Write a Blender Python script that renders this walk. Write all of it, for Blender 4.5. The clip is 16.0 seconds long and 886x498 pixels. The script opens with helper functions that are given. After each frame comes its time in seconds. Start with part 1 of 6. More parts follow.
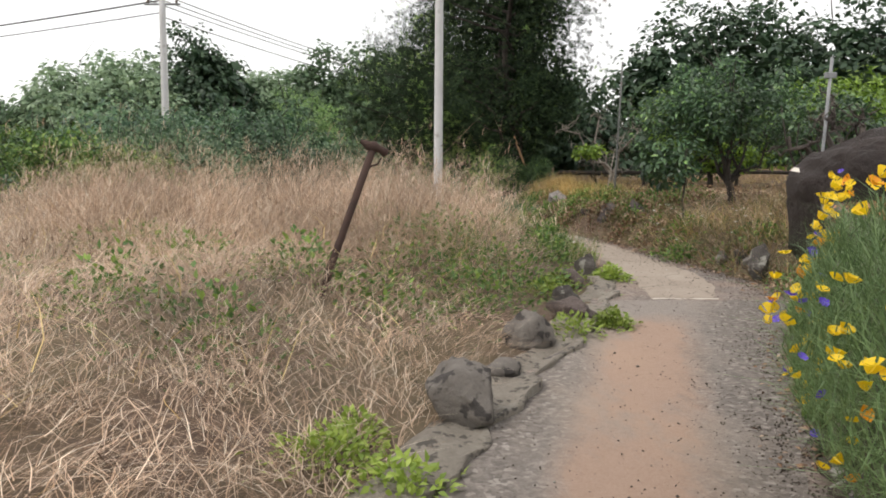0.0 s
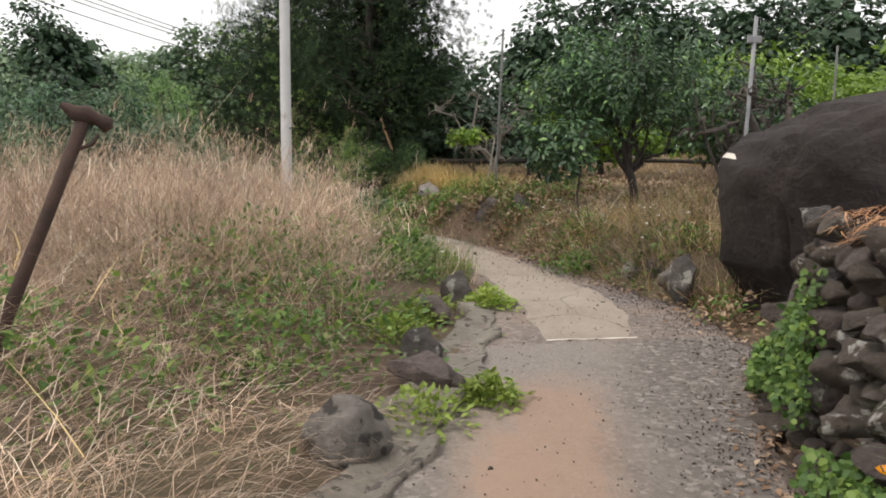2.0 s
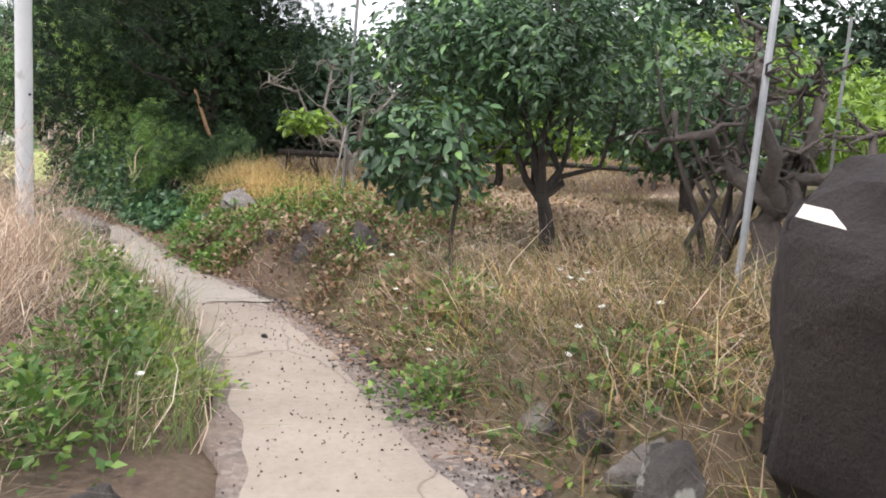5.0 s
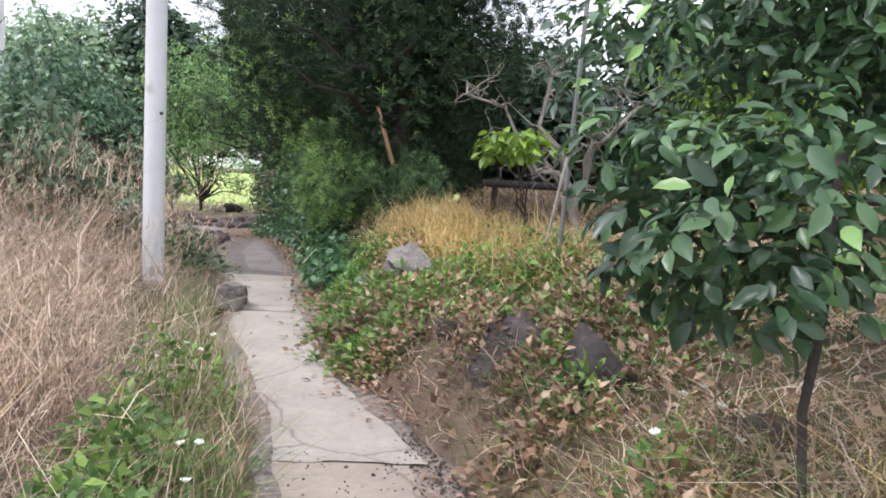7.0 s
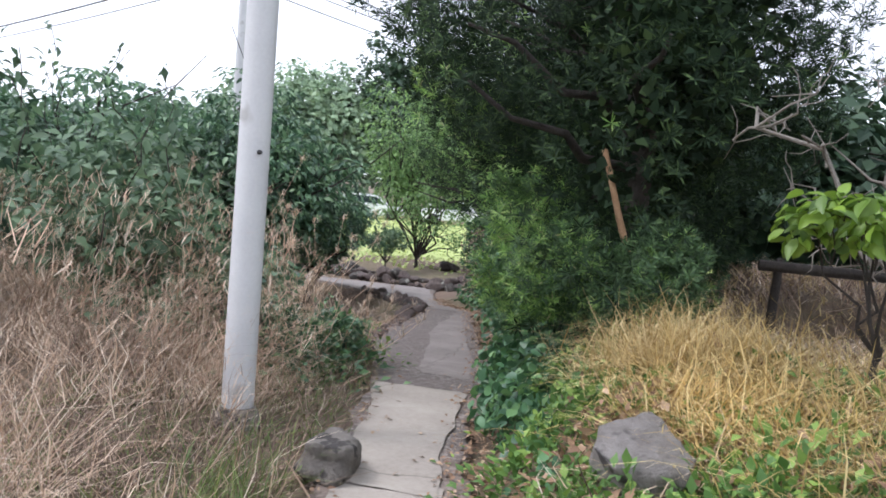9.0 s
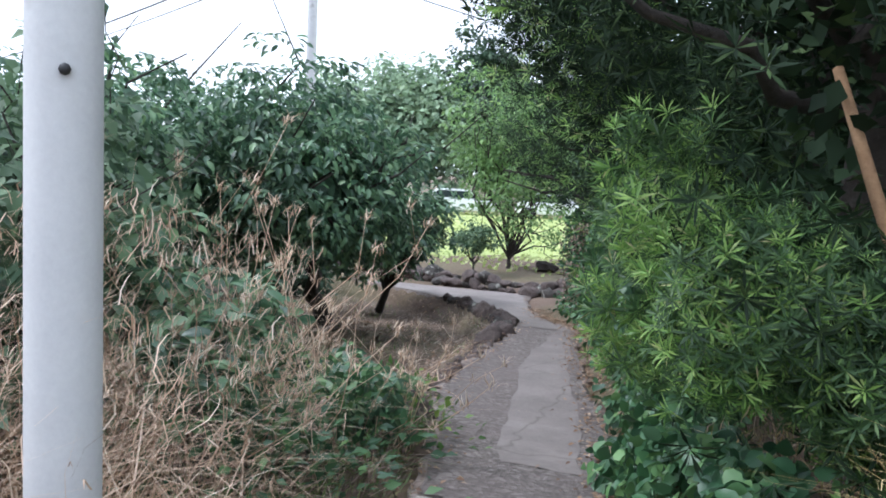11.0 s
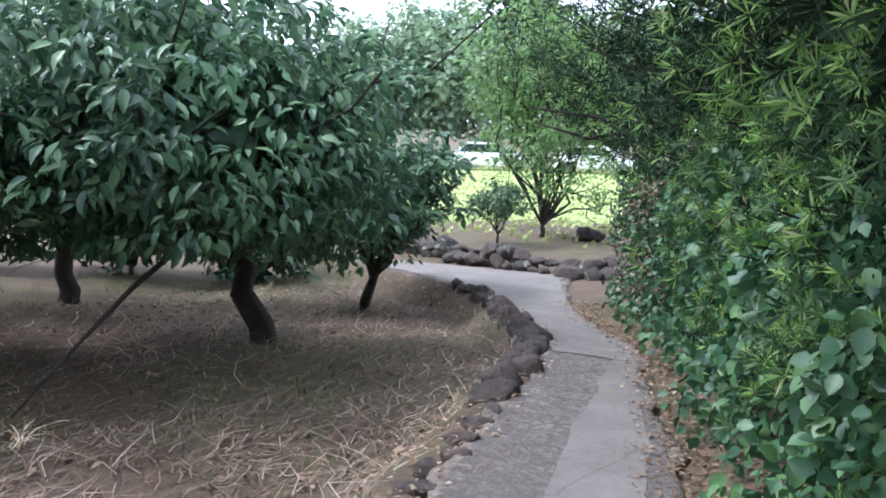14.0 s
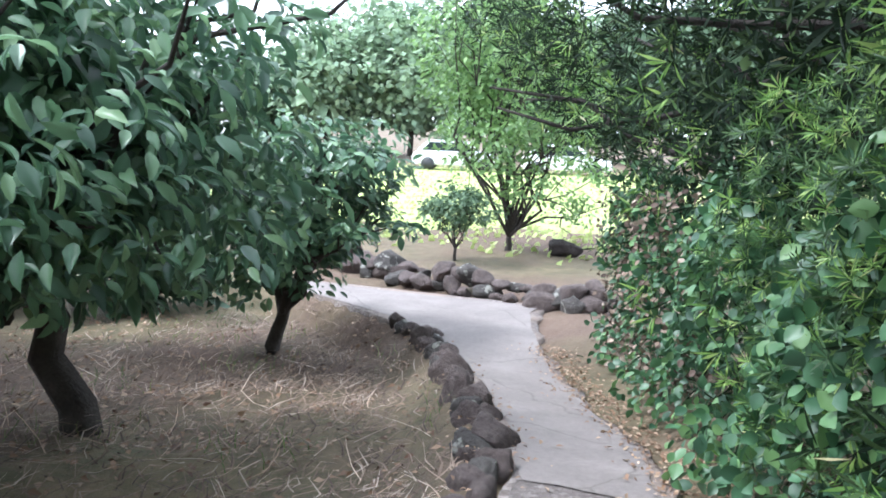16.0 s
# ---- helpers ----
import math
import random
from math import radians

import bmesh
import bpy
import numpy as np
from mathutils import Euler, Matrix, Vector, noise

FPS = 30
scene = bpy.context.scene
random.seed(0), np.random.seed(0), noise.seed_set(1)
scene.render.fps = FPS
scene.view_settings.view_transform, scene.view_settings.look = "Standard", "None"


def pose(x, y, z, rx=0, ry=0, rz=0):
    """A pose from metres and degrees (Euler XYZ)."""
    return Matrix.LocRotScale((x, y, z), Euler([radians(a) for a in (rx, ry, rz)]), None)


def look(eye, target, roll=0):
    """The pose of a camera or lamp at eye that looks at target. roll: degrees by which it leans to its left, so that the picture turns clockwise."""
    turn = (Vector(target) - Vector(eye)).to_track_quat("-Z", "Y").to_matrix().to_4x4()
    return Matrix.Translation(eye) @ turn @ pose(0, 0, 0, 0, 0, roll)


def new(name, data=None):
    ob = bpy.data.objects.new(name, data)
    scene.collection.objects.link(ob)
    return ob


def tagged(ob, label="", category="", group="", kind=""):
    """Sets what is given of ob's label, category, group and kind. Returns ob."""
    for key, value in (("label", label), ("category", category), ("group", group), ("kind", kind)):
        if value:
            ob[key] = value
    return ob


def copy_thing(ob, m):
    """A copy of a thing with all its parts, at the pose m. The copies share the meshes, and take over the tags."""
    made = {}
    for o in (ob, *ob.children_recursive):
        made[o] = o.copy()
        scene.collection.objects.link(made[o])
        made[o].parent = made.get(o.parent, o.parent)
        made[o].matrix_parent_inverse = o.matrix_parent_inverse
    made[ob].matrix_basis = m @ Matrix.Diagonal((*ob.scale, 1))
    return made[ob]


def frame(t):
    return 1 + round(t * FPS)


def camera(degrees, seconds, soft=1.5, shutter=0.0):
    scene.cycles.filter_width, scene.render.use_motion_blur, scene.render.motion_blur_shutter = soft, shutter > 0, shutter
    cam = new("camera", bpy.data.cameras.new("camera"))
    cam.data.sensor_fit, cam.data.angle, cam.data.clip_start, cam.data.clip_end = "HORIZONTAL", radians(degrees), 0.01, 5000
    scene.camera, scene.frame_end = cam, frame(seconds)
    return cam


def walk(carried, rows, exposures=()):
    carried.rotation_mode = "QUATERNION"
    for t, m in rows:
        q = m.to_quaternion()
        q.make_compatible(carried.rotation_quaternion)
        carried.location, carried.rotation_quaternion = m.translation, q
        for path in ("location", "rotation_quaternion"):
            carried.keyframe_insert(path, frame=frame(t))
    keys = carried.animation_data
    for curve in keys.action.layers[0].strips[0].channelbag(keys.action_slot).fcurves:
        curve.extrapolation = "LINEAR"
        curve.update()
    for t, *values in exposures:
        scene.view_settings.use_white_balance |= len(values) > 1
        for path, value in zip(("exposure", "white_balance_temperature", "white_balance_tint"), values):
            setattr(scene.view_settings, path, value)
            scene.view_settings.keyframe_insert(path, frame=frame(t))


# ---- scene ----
cam = camera(57.4, 16.0, soft=1.8)
METRES, EYE, TILT, LEAN, TURN = 22.0, 1.5, 0.0, 0.0, -4.9
ROWS = [
    (0.0, 0.0, 0.0, 0.0, 0.05, -6.39, -0.45),
    (0.5, 0.007, 0.0274, -0.0024, -3.36, -7.59, -1.79),
    (1.0, 0.0166, 0.0553, -0.0033, -5.87, -7.98, -2.02),
    (1.5, 0.0211, 0.0857, -0.0025, -6.67, -6.7, -1.48),
    (2.0, 0.0269, 0.1162, -0.0025, -7.94, -7.07, -0.55),
    (2.5, 0.0342, 0.148, -0.0016, -11.94, -6.98, -2.89),
    (3.0, 0.0417, 0.1782, -0.0019, -14.47, -7.35, -1.16),
    (5.5, 0.1018, 0.3308, 0.0047, -13.74, -7.77, -4.59),
    (6.0, 0.1072, 0.3625, 0.0057, -10.03, -7.42, -4.27),
    (6.5, 0.1103, 0.3972, 0.0061, -4.16, -7.85, -3.81),
    (7.0, 0.1103, 0.4292, 0.0059, 0.96, -7.28, -3.46),
    (7.5, 0.1105, 0.4635, 0.0066, 6.26, -6.09, -4.15),
    (8.0, 0.1087, 0.4957, 0.007, 10.08, -5.83, -3.37),
    (8.5, 0.1071, 0.5284, 0.0081, 15.48, -5.35, -4.13),
    (9.0, 0.1017, 0.5608, 0.0077, 17.62, -4.63, -4.76),
    (9.5, 0.0912, 0.5933, 0.0078, 20.92, -4.53, -3.98),
    (12.0, 0.054, 0.7306, -0.0021, 26.25, -6.8, -0.73),
    (12.5, 0.0431, 0.7603, -0.0033, 27.75, -7.62, 1.05),
    (13.0, 0.0308, 0.7887, -0.0033, 27.12, -8.27, 1.98),
    (13.5, 0.0221, 0.8177, -0.0044, 25.99, -9.17, 1.77),
    (14.0, 0.0136, 0.8464, -0.0049, 27.07, -8.57, -1.41),
    (14.5, 0.0054, 0.8749, -0.0068, 28.91, -8.84, -0.83),
    (15.0, -0.0048, 0.9027, -0.0076, 29.49, -8.85, -0.92),
    (15.5, -0.0158, 0.9329, -0.0088, 25.45, -8.43, -1.01),
    (16.0, -0.0262, 0.9602, -0.0098, 24.92, -8.55, -2.04),
]
walk(cam, [(t, pose(0, 0, EYE, TILT, LEAN, TURN) @ pose(METRES * x, METRES * y, METRES * z, 90 + pitch, roll, yaw)) for t, x, y, z, yaw, pitch, roll in ROWS],
     exposures=[(0.0, 0.38, 6900, 12), (1.5, 0.34, 6900, 12), (3.0, 0.5, 6850, 13), (6.0, 1.13, 6250, 15), (9.0, 0.9, 5950, 15), (12.5, 1.2, 5500, 10), (15.0, 1.62, 5500, 11), (16.0, 1.95, 5600, 11)])

# ---- world and light: bright overcast noon ----
world = bpy.data.worlds.new("overcast")
scene.world = world
world.use_nodes = True
wt = world.node_tree
wt.nodes.clear()
w_out = wt.nodes.new("ShaderNodeOutputWorld")
w_bg = wt.nodes.new("ShaderNodeBackground")
w_sky = wt.nodes.new("ShaderNodeTexSky")
w_sky.sky_type = "NISHITA"
w_sky.sun_disc = False
w_sky.sun_elevation, w_sky.sun_rotation = radians(57), radians(285)
w_mix = wt.nodes.new("ShaderNodeMix")
w_mix.data_type = "RGBA"
w_mix.inputs[0].default_value = 0.88
w_mix.inputs[7].default_value = (9.3, 9.6, 9.9, 1)     # the cloud layer
wt.links.new(w_sky.outputs[0], w_mix.inputs[6])
wt.links.new(w_mix.outputs[2], w_bg.inputs[0])
w_bg.inputs[1].default_value = 0.105
wt.links.new(w_bg.outputs[0], w_out.inputs[0])

sun_data = bpy.data.lights.new("sun", "SUN")
sun_data.energy, sun_data.angle, sun_data.color = 1.3, radians(14), (1.0, 0.96, 0.9)
sun = new("sun", sun_data)
sun.matrix_world = look((-7, -1, 11), (0, 1, 0))

rng = np.random.default_rng(7)


# ---- materials ----
def rgb(c):
    return (c[0], c[1], c[2], 1)


def material(name, build):
    m = bpy.data.materials.new(name)
    m.use_nodes = True
    nt = m.node_tree
    bsdf = nt.nodes["Principled BSDF"]
    build(nt, bsdf)
    return m


def ramp(nt, fac, stops):
    r = nt.nodes.new("ShaderNodeValToRGB")
    el = r.color_ramp.elements
    while len(el) < len(stops):
        el.new(0.5)
    for e, (p, c) in zip(el, stops):
        e.position, e.color = p, rgb(c)
    nt.links.new(fac, r.inputs[0])
    return r.outputs[0]


def noise_node(nt, scale, detail=5, rough=0.6, stretch=None):
    tc = nt.nodes.new("ShaderNodeNewGeometry")
    src = tc.outputs["Position"]
    if stretch:
        mp = nt.nodes.new("ShaderNodeMapping")
        mp.inputs["Scale"].default_value = stretch
        nt.links.new(src, mp.inputs[0])
        src = mp.outputs[0]
    n = nt.nodes.new("ShaderNodeTexNoise")
    n.inputs["Scale"].default_value, n.inputs["Detail"].default_value, n.inputs["Roughness"].default_value = scale, detail, rough
    nt.links.new(src, n.inputs["Vector"])
    return n.outputs[0]


def mix(nt, fac, a, b, mode="MIX"):
    n = nt.nodes.new("ShaderNodeMix")
    n.data_type, n.blend_type = "RGBA", mode
    for sock, v in ((n.inputs[0], fac), (n.inputs[6], a), (n.inputs[7], b)):
        if isinstance(v, (int, float)):
            sock.default_value = v
        elif isinstance(v, tuple):
            sock.default_value = rgb(v)
        else:
            nt.links.new(v, sock)
    return n.outputs[2]


def bump(nt, bsdf, height, strength, dist):
    b = nt.nodes.new("ShaderNodeBump")
    b.inputs["Strength"].default_value, b.inputs["Distance"].default_value = strength, dist
    nt.links.new(height, b.inputs["Height"])
    nt.links.new(b.outputs[0], bsdf.inputs["Normal"])


def island(nt):
    return nt.nodes.new("ShaderNodeNewGeometry").outputs["Random Per Island"]


def leaf_mat(name, stops, rough=0.5, through_light=0.25, patch=0.35, gloss=0.55):
    """Leaves: colour by leaf, drifting in larger patches, with some light coming through."""
    def build(nt, b):
        c = ramp(nt, island(nt), stops)
        big = noise_node(nt, 0.9, 2)
        hsv = nt.nodes.new("ShaderNodeHueSaturation")
        mr = nt.nodes.new("ShaderNodeMapRange")
        mr.inputs[1].default_value, mr.inputs[2].default_value = 0.3, 0.7
        mr.inputs[3].default_value, mr.inputs[4].default_value = 1 - patch, 1 + patch
        nt.links.new(big, mr.inputs[0])
        nt.links.new(mr.outputs[0], hsv.inputs["Value"])
        nt.links.new(c, hsv.inputs["Color"])
        nt.links.new(hsv.outputs[0], b.inputs["Base Color"])
        b.inputs["Roughness"].default_value = rough
        b.inputs["Specular IOR Level"].default_value = gloss
        tr = nt.nodes.new("ShaderNodeBsdfTranslucent")
        nt.links.new(hsv.outputs[0], tr.inputs["Color"])
        ms = nt.nodes.new("ShaderNodeMixShader")
        ms.inputs[0].default_value = through_light
        nt.links.new(b.outputs[0], ms.inputs[1])
        nt.links.new(tr.outputs[0], ms.inputs[2])
        nt.links.new(ms.outputs[0], nt.nodes["Material Output"].inputs["Surface"])
    return material(name, build)


def rough_mat(name, stops, scale, fine, bump_s=0.6, bump_d=0.02, rough=0.9, spots=None):
    """Stone, soil, bark: two scales of noise for colour and relief."""
    def build(nt, b):
        a, f = noise_node(nt, scale, 4), noise_node(nt, fine, 8, 0.7)
        c = mix(nt, 0.45, ramp(nt, a, stops), ramp(nt, f, stops))
        if spots:
            s = noise_node(nt, spots[1], 3, 0.55)
            mask = ramp(nt, s, [(spots[2], (0, 0, 0)), (spots[2] + 0.06, (1, 1, 1))])
            c = mix(nt, mask, c, spots[0])
        nt.links.new(c, b.inputs["Base Color"])
        b.inputs["Roughness"].default_value = rough
        bump(nt, b, f, bump_s, bump_d)
    return material(name, build)


M_DRY = leaf_mat("dry_grass", [(0, (0.22, 0.145, 0.10)), (0.25, (0.45, 0.31, 0.21)), (0.6, (0.66, 0.49, 0.36)), (0.85, (0.76, 0.61, 0.47)), (1, (0.86, 0.76, 0.62))], 0.7, 0.3, 0.42)
M_LITTER = leaf_mat("brown_litter", [(0, (0.08, 0.054, 0.042)), (0.5, (0.20, 0.14, 0.105)), (0.85, (0.36, 0.265, 0.20)), (1, (0.58, 0.48, 0.39))], 0.75, 0.15, 0.3)
M_STRAW = leaf_mat("golden_grass", [(0, (0.33, 0.22, 0.085)), (0.5, (0.60, 0.44, 0.18)), (1, (0.80, 0.66, 0.36))], 0.7, 0.25, 0.4)
M_RUSTGRASS = leaf_mat("rust_grass", [(0, (0.26, 0.11, 0.05)), (1, (0.58, 0.30, 0.13))], 0.7, 0.2, 0.2)
M_GREENGRASS = leaf_mat("green_grass", [(0, (0.07, 0.12, 0.03)), (0.5, (0.13, 0.20, 0.05)), (1, (0.25, 0.30, 0.09))], 0.6, 0.3, 0.3)
M_WEED = leaf_mat("weed_leaf", [(0, (0.06, 0.13, 0.03)), (0.6, (0.12, 0.22, 0.05)), (1, (0.26, 0.38, 0.08))], 0.6, 0.3)
M_LIME = leaf_mat("lime_weed", [(0, (0.20, 0.30, 0.05)), (1, (0.38, 0.48, 0.10))], 0.6, 0.35)
# near-black crown leaf: the tree's dense shade is put into its colour
M_PODO = leaf_mat("podocarpus_shaded_leaf", [(0, (0.014, 0.027, 0.015)), (0.75, (0.03, 0.055, 0.025)), (1, (0.09, 0.14, 0.05))], 0.7, 0.12, 0.5, 0.2)
M_PODO_NEW = leaf_mat("podocarpus_new_leaf", [(0, (0.11, 0.22, 0.055)), (0.45, (0.24, 0.42, 0.10)), (0.85, (0.38, 0.56, 0.15)), (0.95, (0.46, 0.60, 0.2)), (1, (0.55, 0.45, 0.28))], 0.45, 0.4, 0.3)
M_PODO_MID = leaf_mat("podocarpus_mid_leaf", [(0, (0.035, 0.075, 0.03)), (0.7, (0.075, 0.15, 0.05)), (1, (0.15, 0.25, 0.08))], 0.5, 0.3)
M_IVY = leaf_mat("ivy_leaf", [(0, (0.035, 0.09, 0.045)), (0.6, (0.07, 0.165, 0.07)), (1, (0.16, 0.29, 0.10))], 0.45, 0.2)
M_CITRUS = leaf_mat("citrus_leaf", [(0, (0.03, 0.062, 0.034)), (0.7, (0.07, 0.14, 0.062)), (0.93, (0.12, 0.23, 0.08)), (1, (0.24, 0.40, 0.11))], 0.36, 0.25)
M_LEMON = leaf_mat("young_citrus_leaf", [(0, (0.09, 0.17, 0.03)), (1, (0.27, 0.42, 0.05))], 0.45, 0.3)
M_PERSIMMON = leaf_mat("persimmon_leaf", [(0, (0.055, 0.11, 0.07)), (0.5, (0.105, 0.20, 0.11)), (0.85, (0.18, 0.30, 0.155)), (1, (0.26, 0.40, 0.2))], 0.34, 0.35)
M_FAR = leaf_mat("far_leaf", [(0, (0.07, 0.125, 0.072)), (1, (0.155, 0.24, 0.125))], 0.6, 0.3)
M_FARDARK = leaf_mat("far_dark_leaf", [(0, (0.025, 0.058, 0.034)), (1, (0.066, 0.12, 0.057))], 0.6, 0.2)
# distance haze is mixed into this paler leaf colour
M_HAZE = leaf_mat("haze_tinted_leaf", [(0, (0.19, 0.28, 0.18)), (1, (0.34, 0.45, 0.28))], 0.7, 0.3)
M_BUSH = leaf_mat("light_bush_leaf", [(0, (0.12, 0.22, 0.08)), (1, (0.27, 0.42, 0.15))], 0.5, 0.4)
M_POPPYLEAF = leaf_mat("poppy_leaf", [(0, (0.11, 0.19, 0.075)), (1, (0.25, 0.36, 0.16))], 0.6, 0.3)
M_YELLOW = leaf_mat("poppy_petal", [(0, (0.86, 0.42, 0.01)), (0.3, (0.90, 0.58, 0.01)), (1, (0.92, 0.70, 0.02))], 0.5, 0.35, 0.05)
M_ORANGE = leaf_mat("orange_petal", [(0, (0.85, 0.26, 0.01)), (1, (0.90, 0.42, 0.01))], 0.5, 0.35, 0.05)
M_VIOLET = leaf_mat("cornflower_petal", [(0, (0.10, 0.05, 0.5)), (1, (0.16, 0.10, 0.7))], 0.5, 0.2, 0.05)
M_WHITEPETAL = leaf_mat("white_petal", [(0, (0.75, 0.75, 0.66)), (1, (0.85, 0.85, 0.8))], 0.5, 0.2, 0.05)
M_BROWNLEAF = leaf_mat("fallen_leaf", [(0, (0.13, 0.07, 0.04)), (0.6, (0.28, 0.17, 0.10)), (1, (0.45, 0.33, 0.23))], 0.7, 0.1)
M_LAWN = leaf_mat("lawn_blade", [(0, (0.34, 0.42, 0.13)), (1, (0.52, 0.58, 0.24))], 0.6, 0.3, 0.2)

M_BARK = rough_mat("dark_bark", [(0.3, (0.022, 0.018, 0.016)), (0.6, (0.065, 0.053, 0.045)), (0.8, (0.15, 0.125, 0.105))], 4, 40, 0.8, 0.03)
M_GREYBARK = rough_mat("grey_bark", [(0.3, (0.14, 0.12, 0.10)), (0.7, (0.34, 0.31, 0.27))], 6, 50, 0.8, 0.02)
M_GNARLED = rough_mat("gnarled_bark", [(0.3, (0.045, 0.036, 0.032)), (0.6, (0.13, 0.108, 0.094)), (0.8, (0.33, 0.30, 0.27))], 5, 45, 0.9, 0.03)
M_TANBARK = rough_mat("tan_bark", [(0.3, (0.22, 0.12, 0.06)), (0.7, (0.42, 0.26, 0.14))], 6, 50, 0.6, 0.02)
M_BASALT = rough_mat("basalt", [(0.25, (0.035, 0.030, 0.028)), (0.55, (0.10, 0.088, 0.08)), (0.8, (0.24, 0.22, 0.20))], 4, 22, 1.0, 0.06, 0.9, ((0.34, 0.33, 0.29), 9, 0.58))
M_DARKSTONE = rough_mat("dark_bank_stone", [(0.25, (0.035, 0.028, 0.027)), (0.6, (0.10, 0.082, 0.078)), (0.85, (0.26, 0.235, 0.225))], 3.5, 18, 1.0, 0.06)
M_PALESTONE = rough_mat("pale_lichen_stone", [(0.25, (0.16, 0.14, 0.13)), (0.6, (0.33, 0.30, 0.28)), (0.85, (0.50, 0.47, 0.44))], 4, 20, 1.0, 0.05, 0.9, ((0.08, 0.07, 0.068), 6, 0.57))
M_BOULDER = rough_mat("dark_boulder_stone", [(0.25, (0.018, 0.013, 0.012)), (0.6, (0.05, 0.036, 0.032)), (0.85, (0.12, 0.09, 0.078))], 1.6, 14, 1.0, 0.09, 0.85)
M_GREYSTONE = rough_mat("grey_stone", [(0.25, (0.12, 0.105, 0.095)), (0.6, (0.25, 0.225, 0.20)), (0.85, (0.40, 0.37, 0.33))], 5, 22, 1.0, 0.05, 0.9, ((0.07, 0.062, 0.058), 8, 0.55))
M_WALLSTONE = rough_mat("mossy_wall_stone", [(0.25, (0.04, 0.03, 0.022)), (0.55, (0.115, 0.092, 0.074)), (0.8, (0.30, 0.27, 0.235))], 6, 20, 1.0, 0.06, 0.9, ((0.50, 0.48, 0.44), 9, 0.62))
M_REDSTONE = rough_mat("brown_lava_stone", [(0.25, (0.06, 0.045, 0.042)), (0.6, (0.15, 0.115, 0.105)), (0.85, (0.28, 0.23, 0.21))], 5, 20, 1.0, 0.06)
M_KERB = rough_mat("crumbling_cement", [(0.25, (0.19, 0.165, 0.14)), (0.55, (0.35, 0.31, 0.26)), (0.8, (0.52, 0.47, 0.41))], 5, 38, 1.0, 0.05, 0.95, ((0.13, 0.115, 0.10), 12, 0.56))
M_JOINT = rough_mat("white_mortar", [(0.3, (0.55, 0.5, 0.43)), (0.7, (0.72, 0.67, 0.6))], 5, 38, 0.3, 0.01)
M_LAWNSHEET = rough_mat("mown_lawn", [(0.3, (0.27, 0.34, 0.10)), (0.55, (0.38, 0.44, 0.15)), (0.8, (0.50, 0.54, 0.24))], 0.4, 9, 0.6, 0.04)
M_POLE = rough_mat("pole_concrete", [(0.3, (0.50, 0.50, 0.51)), (0.7, (0.62, 0.62, 0.62))], 3, 60, 0.2, 0.004, 0.75, ((0.42, 0.41, 0.40), 3, 0.66))
M_PIPE = rough_mat("galvanised_pipe", [(0.3, (0.17, 0.178, 0.185)), (0.7, (0.33, 0.34, 0.35))], 6, 60, 0.2, 0.003, 0.5, ((0.22, 0.13, 0.08), 8, 0.66))
M_DARKPIPE = rough_mat("weathered_dark_pipe", [(0.3, (0.07, 0.075, 0.07)), (0.7, (0.19, 0.19, 0.185))], 6, 60, 0.3, 0.003, 0.65, ((0.14, 0.08, 0.05), 8, 0.62))
M_RUST = rough_mat("rusty_iron", [(0.3, (0.026, 0.016, 0.013)), (0.6, (0.065, 0.034, 0.025)), (0.85, (0.14, 0.075, 0.05))], 6, 60, 0.7, 0.01, 0.85)
M_BLACK = rough_mat("black_cable", [(0.3, (0.02, 0.02, 0.022)), (0.7, (0.04, 0.04, 0.042))], 6, 60, 0.1, 0.001, 0.6)


def soil_build(nt, b):
    a, f, g = noise_node(nt, 0.7, 4), noise_node(nt, 24, 8, 0.75), noise_node(nt, 90, 4, 0.7)
    c = mix(nt, 0.5, ramp(nt, a, [(0.3, (0.095, 0.062, 0.045)), (0.6, (0.17, 0.112, 0.08)), (0.8, (0.23, 0.16, 0.115))]),
            ramp(nt, f, [(0.3, (0.055, 0.038, 0.03)), (0.55, (0.16, 0.11, 0.08)), (0.8, (0.34, 0.26, 0.195))]))
    thatch = ramp(nt, noise_node(nt, 0.28, 6, 0.65), [(0.42, (0, 0, 0)), (0.62, (0.75, 0.75, 0.75))])
    c = mix(nt, thatch, c, ramp(nt, noise_node(nt, 3.5, 7, 0.75), [(0.35, (0.09, 0.10, 0.045)), (0.6, (0.22, 0.18, 0.10)), (0.75, (0.34, 0.26, 0.17))]))
    nt.links.new(c, b.inputs["Base Color"])
    b.inputs["Roughness"].default_value = 0.95
    bump(nt, b, mix(nt, 0.5, f, g), 0.9, 0.03)


M_SOIL = material("soil", soil_build)


